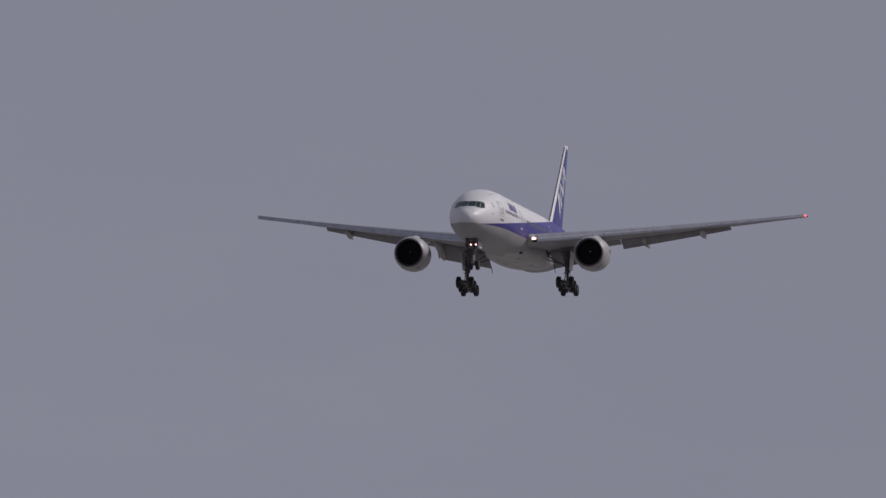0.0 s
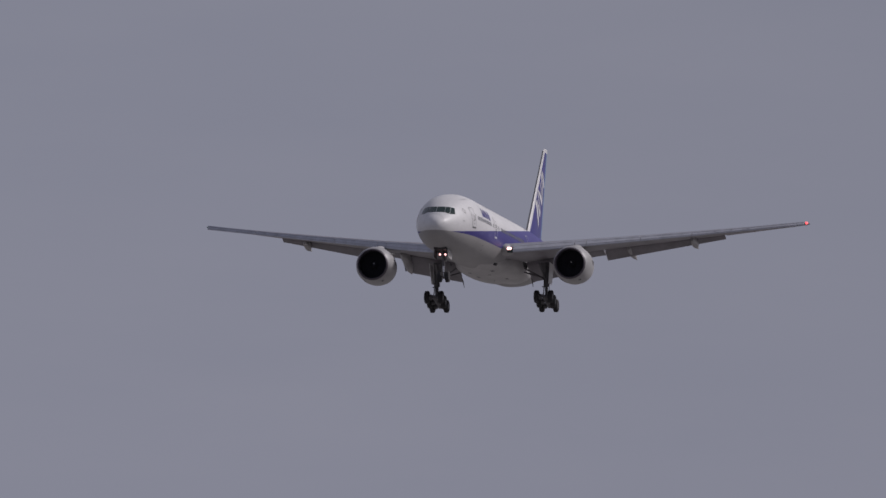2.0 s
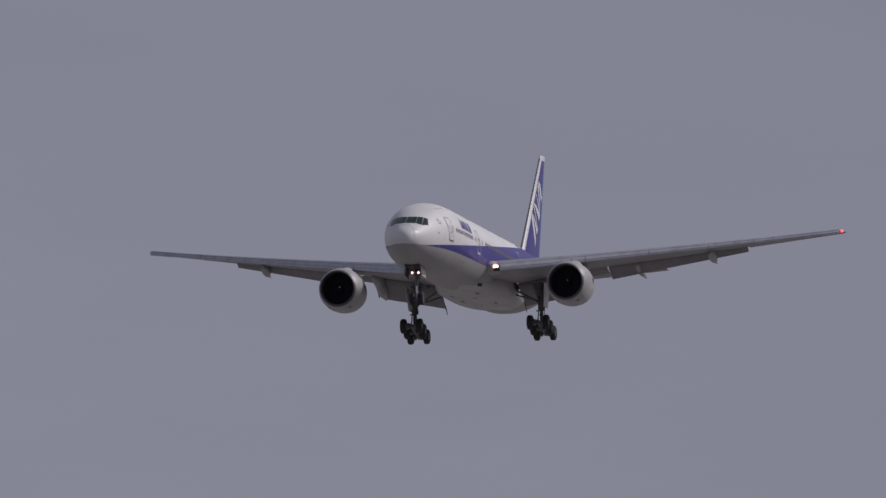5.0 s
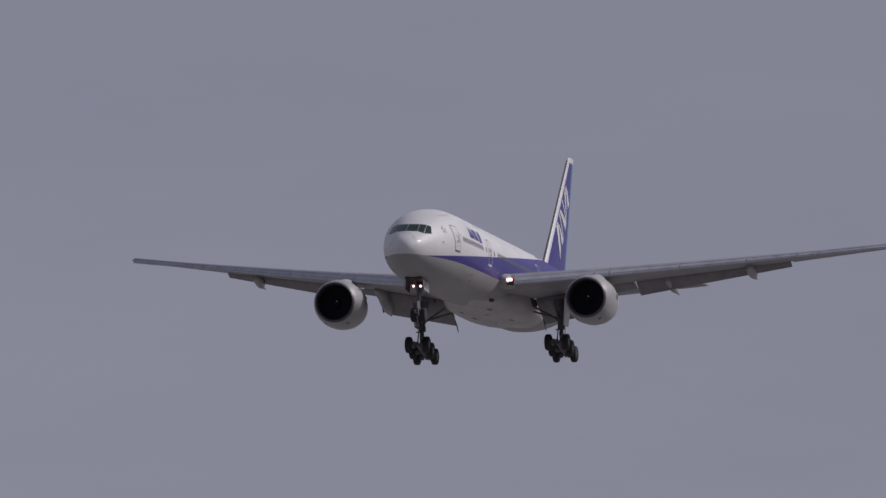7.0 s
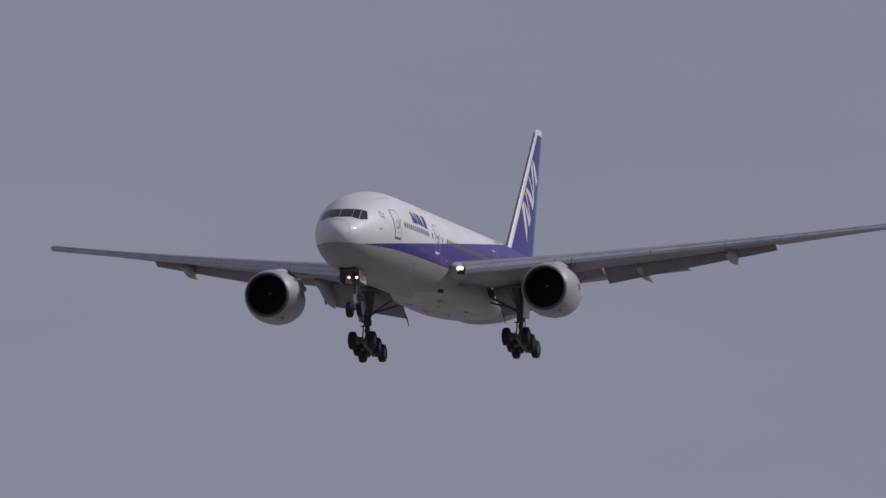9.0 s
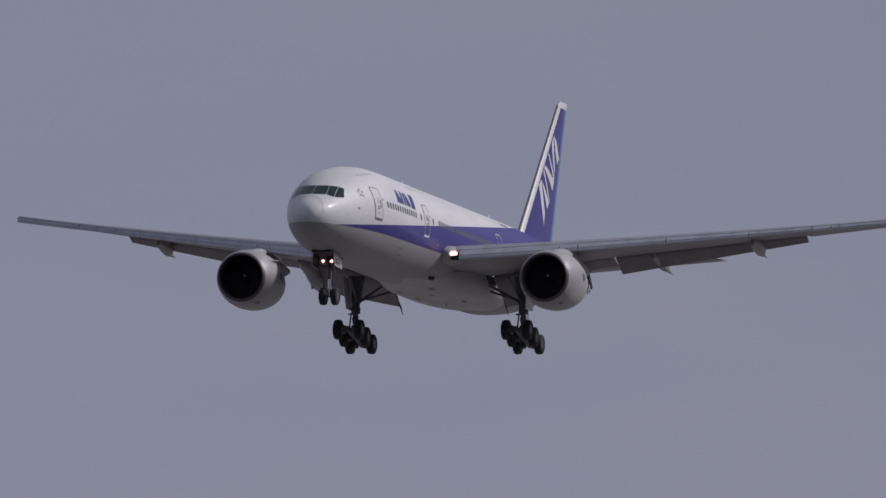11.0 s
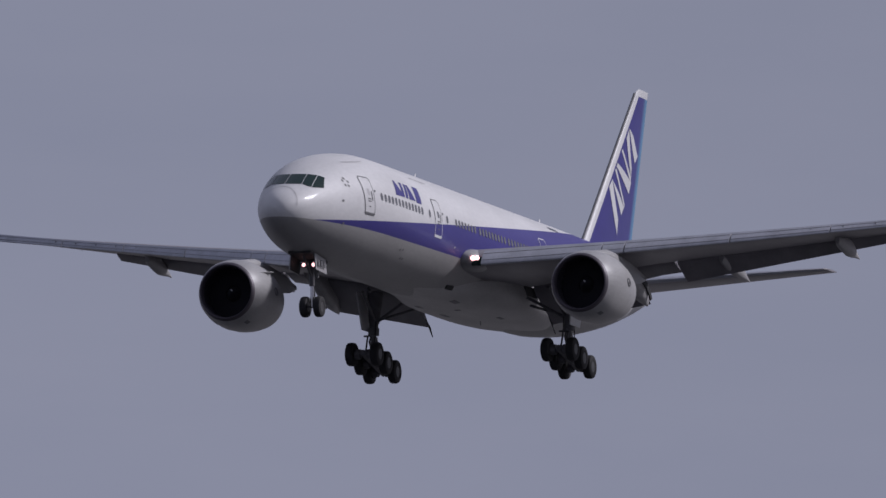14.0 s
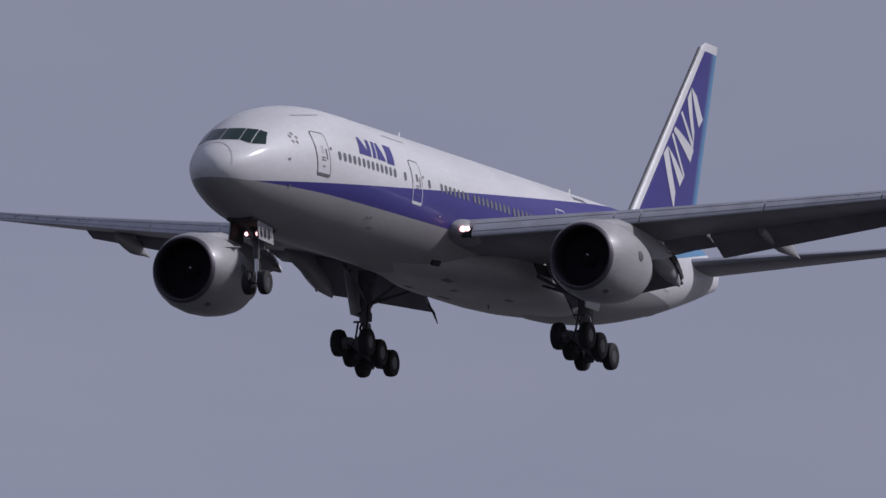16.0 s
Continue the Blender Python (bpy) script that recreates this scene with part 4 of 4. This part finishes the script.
def build_nose_gear():
    bm = bmesh.new()
    rod(bm, (-5.7, 0, -2.6), (-5.95, 0, -4.35), 0.16, 0.14, 16)
    gear = part("nose_landing_gear", bm, M_STRUT, airliner, "lowered nose landing gear with two lit lamps")
    bm = bmesh.new()
    rod(bm, (-5.95, 0, -4.35), (-6.03, 0, -5.42), 0.10, 0.10, 16)
    part("oleo", bm, M_CHROME, gear, "bright chrome oleo")
    bm = bmesh.new()
    rod(bm, (-6.03, -0.42, -5.42), (-6.03, 0.42, -5.42), 0.07)
    part("axle", bm, M_STRUT, gear)
    for q in (-0.38, 0.38):
        wheel(gear, (-6.03, q, -5.42), 0.86)
    bm = bmesh.new()
    rod(bm, (-5.85, 0, -3.9), (-4.4, 0, -2.8), 0.07)
    part("drag_brace", bm, M_STRUT, gear)
    bm = bmesh.new()
    rod(bm, (-6.05, 0, -4.3), (-6.4, 0, -4.8), 0.045)
    rod(bm, (-6.4, 0, -4.8), (-6.08, 0, -5.3), 0.045)
    part("torque_link", bm, M_STRUT, gear)
    for q in (-0.27, 0.27):
        bm = revolve([(-5.62, 0.15), (-5.5, 0.17), (-5.36, 0.17), (-5.36, 0.10)], 16, (0, q, -3.30))
        part("lamp_housing", bm, M_STRUT, gear)
        bm = bmesh.new()
        bmesh.ops.create_icosphere(bm, subdivisions=2, radius=0.10)
        bmesh.ops.transform(bm, matrix=Matrix.Translation((-5.36, q, -3.30)) @ Matrix.Diagonal((0.7, 1, 1, 1)), verts=bm.verts[:])
        part("landing_lamp", bm, M_LAMP, gear, "lit landing lamp")
    bm = bmesh.new()
    rod(bm, (-5.6, -0.45, -3.30), (-5.6, 0.45, -3.30), 0.05)
    part("lamp_bar", bm, M_STRUT, gear)
    # bay mouth, its shade a dark plate, and its open doors
    bm = bmesh.new()
    slab(bm, [(-3.9, -0.62, -2.80), (-6.6, -0.62, -3.045), (-6.6, 0.62, -3.045), (-3.9, 0.62, -2.80)], 0.12)
    part("bay_shade_plate", bm, M_BAY, gear, "dark plate standing for the shade in the nose wheel bay")
    for q in (1, -1):
        bm = bmesh.new()
        slab(bm, [(-4.40, q * 0.66, -2.82), (-6.0, q * 0.69, -2.98), (-6.0, q * 0.77, -3.76), (-4.43, q * 0.73, -3.66)], 0.05)
        door = part("gear_door", bm, M_FAIRING, gear, "pale open nose gear door")
        bm = bmesh.new()
        slab(bm, [(-4.42, q * 0.615, -2.84), (-5.98, q * 0.645, -3.0), (-5.98, q * 0.725, -3.74), (-4.45, q * 0.685, -3.64)], 0.03)
        part("door_inner_plate", bm, M_BAY, door, "dark plate on the door's inner face")
        for k in range(3):
            bm = bmesh.new()
            s0 = 4.62 + 0.40 * k
            y0, y1 = q * (0.775 + 0.02 * k), q * (0.812 + 0.02 * k)
            slab(bm, [(-s0, y0, -3.12), (-s0 - 0.24, y0, -3.14), (-s0 - 0.24, y1, -3.5), (-s0, y1, -3.48)], 0.02)
            part("number_bar", bm, M_LINE, door)
    # small rear door on the leg
    bm = bmesh.new()
    slab(bm, [(-6.25, -0.3, -3.05), (-6.25, 0.3, -3.05), (-6.3, 0.22, -3.9), (-6.3, -0.22, -3.9)], 0.04)
    part("rear_door", bm, M_FAIRING, gear)


build_nose_gear()

# ---- unseen ground below the line of sight: pale bounce sheet, dark sheet dimming the belly ----
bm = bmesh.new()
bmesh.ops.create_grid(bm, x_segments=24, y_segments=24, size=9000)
ground = part("ground", bm, M_GROUND, None, "unseen level ground reaching the horizon, pale to bounce light up", smooth=False)
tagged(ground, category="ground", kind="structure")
# dark sheet added unseen, so the belly darkens as the aeroplane nears
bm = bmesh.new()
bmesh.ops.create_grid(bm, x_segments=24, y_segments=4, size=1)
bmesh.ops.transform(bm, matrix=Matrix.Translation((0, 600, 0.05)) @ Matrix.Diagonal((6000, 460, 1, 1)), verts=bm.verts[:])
water = part("water", bm, M_DIM_SHEET, None, "unseen dark sheet added to cut the light bounced onto the belly", smooth=False)
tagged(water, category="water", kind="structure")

FLIGHT_ROWS = (
    (0, 81.68, 1856.34, 158.43, -0.1349, -0.6046, -103.2784),
    (0.5, 81.52, 1812.44, 154.85, -0.0848, -0.6716, -103.3136),
    (1, 80.44, 1770.24, 151.48, -0.0722, -0.7492, -103.3289),
    (1.5, 78.52, 1730.04, 148.37, -0.0430, -0.7968, -103.3978),
    (2, 75.86, 1691.02, 145.45, -0.0455, -0.8999, -103.4475),
    (2.5, 72.47, 1652.04, 142.60, -0.0852, -1.0487, -103.4771),
    (3, 68.28, 1612.16, 139.75, -0.0275, -1.0725, -103.5596),
    (3.5, 63.39, 1571.63, 136.87, -0.0360, -1.0597, -103.6994),
    (4, 58.00, 1531.88, 134.15, -0.0330, -1.2005, -103.7374),
    (4.5, 52.08, 1493.12, 131.54, -0.0117, -1.2929, -103.7442),
    (5, 45.74, 1455.68, 129.09, 0.0381, -1.4985, -103.7041),
    (5.5, 38.99, 1419.46, 126.78, 0.0900, -1.6978, -103.6454),
    (6, 31.88, 1384.36, 124.59, 0.1120, -1.7544, -103.5996),
    (6.5, 24.45, 1350.29, 122.51, 0.0738, -1.5494, -103.5944),
    (7, 16.64, 1313.41, 120.22, -0.1100, -1.3147, -103.5928),
    (7.5, 8.65, 1276.06, 117.88, -0.2794, -0.9694, -103.5812),
    (8, 0.47, 1240.14, 115.62, -0.3430, -0.6901, -103.5270),
    (8.5, -7.84, 1208.62, 113.83, -0.2933, -0.7184, -103.4790),
    (9, -16.34, 1182.36, 112.57, -0.2658, -0.8186, -103.4180),
    (9.5, -24.98, 1153.88, 111.05, -0.2488, -0.8094, -103.3467),
    (10, -33.75, 1125.66, 109.57, -0.2694, -0.6831, -103.3317),
    (10.5, -42.59, 1097.61, 108.11, -0.3044, -0.5235, -103.3435),
    (11, -51.46, 1069.63, 106.67, -0.3246, -0.4246, -103.3478),
    (11.5, -60.34, 1041.64, 105.21, -0.3002, -0.4685, -103.3145),
    (12, -69.20, 1014.63, 103.85, -0.2473, -0.5476, -103.2665),
    (12.5, -77.88, 985.33, 102.31, -0.1894, -0.8294, -103.1629),
    (13, -86.25, 954.85, 100.59, -0.1517, -1.0634, -103.1444),
    (13.5, -94.41, 924.04, 98.82, -0.1757, -1.2086, -103.1324),
    (14, -102.29, 893.20, 97.02, -0.2463, -1.1080, -103.1587),
    (14.5, -109.92, 862.52, 95.25, -0.3144, -1.1181, -103.2404),
    (15, -117.12, 831.50, 93.37, -0.2814, -1.1767, -103.3498),
    (15.5, -123.69, 798.97, 91.30, -0.2490, -1.3017, -103.5996),
    (16, -129.52, 764.63, 88.99, -0.2974, -1.4192, -104.0625),
)


def motions():
    """The approach: the aeroplane comes closer, sinks and rocks a little; everything else stands still."""
    walk(airliner, [(t, pose(x, y, z, rx, ry, rz)) for t, x, y, z, rx, ry, rz in FLIGHT_ROWS])


motions()
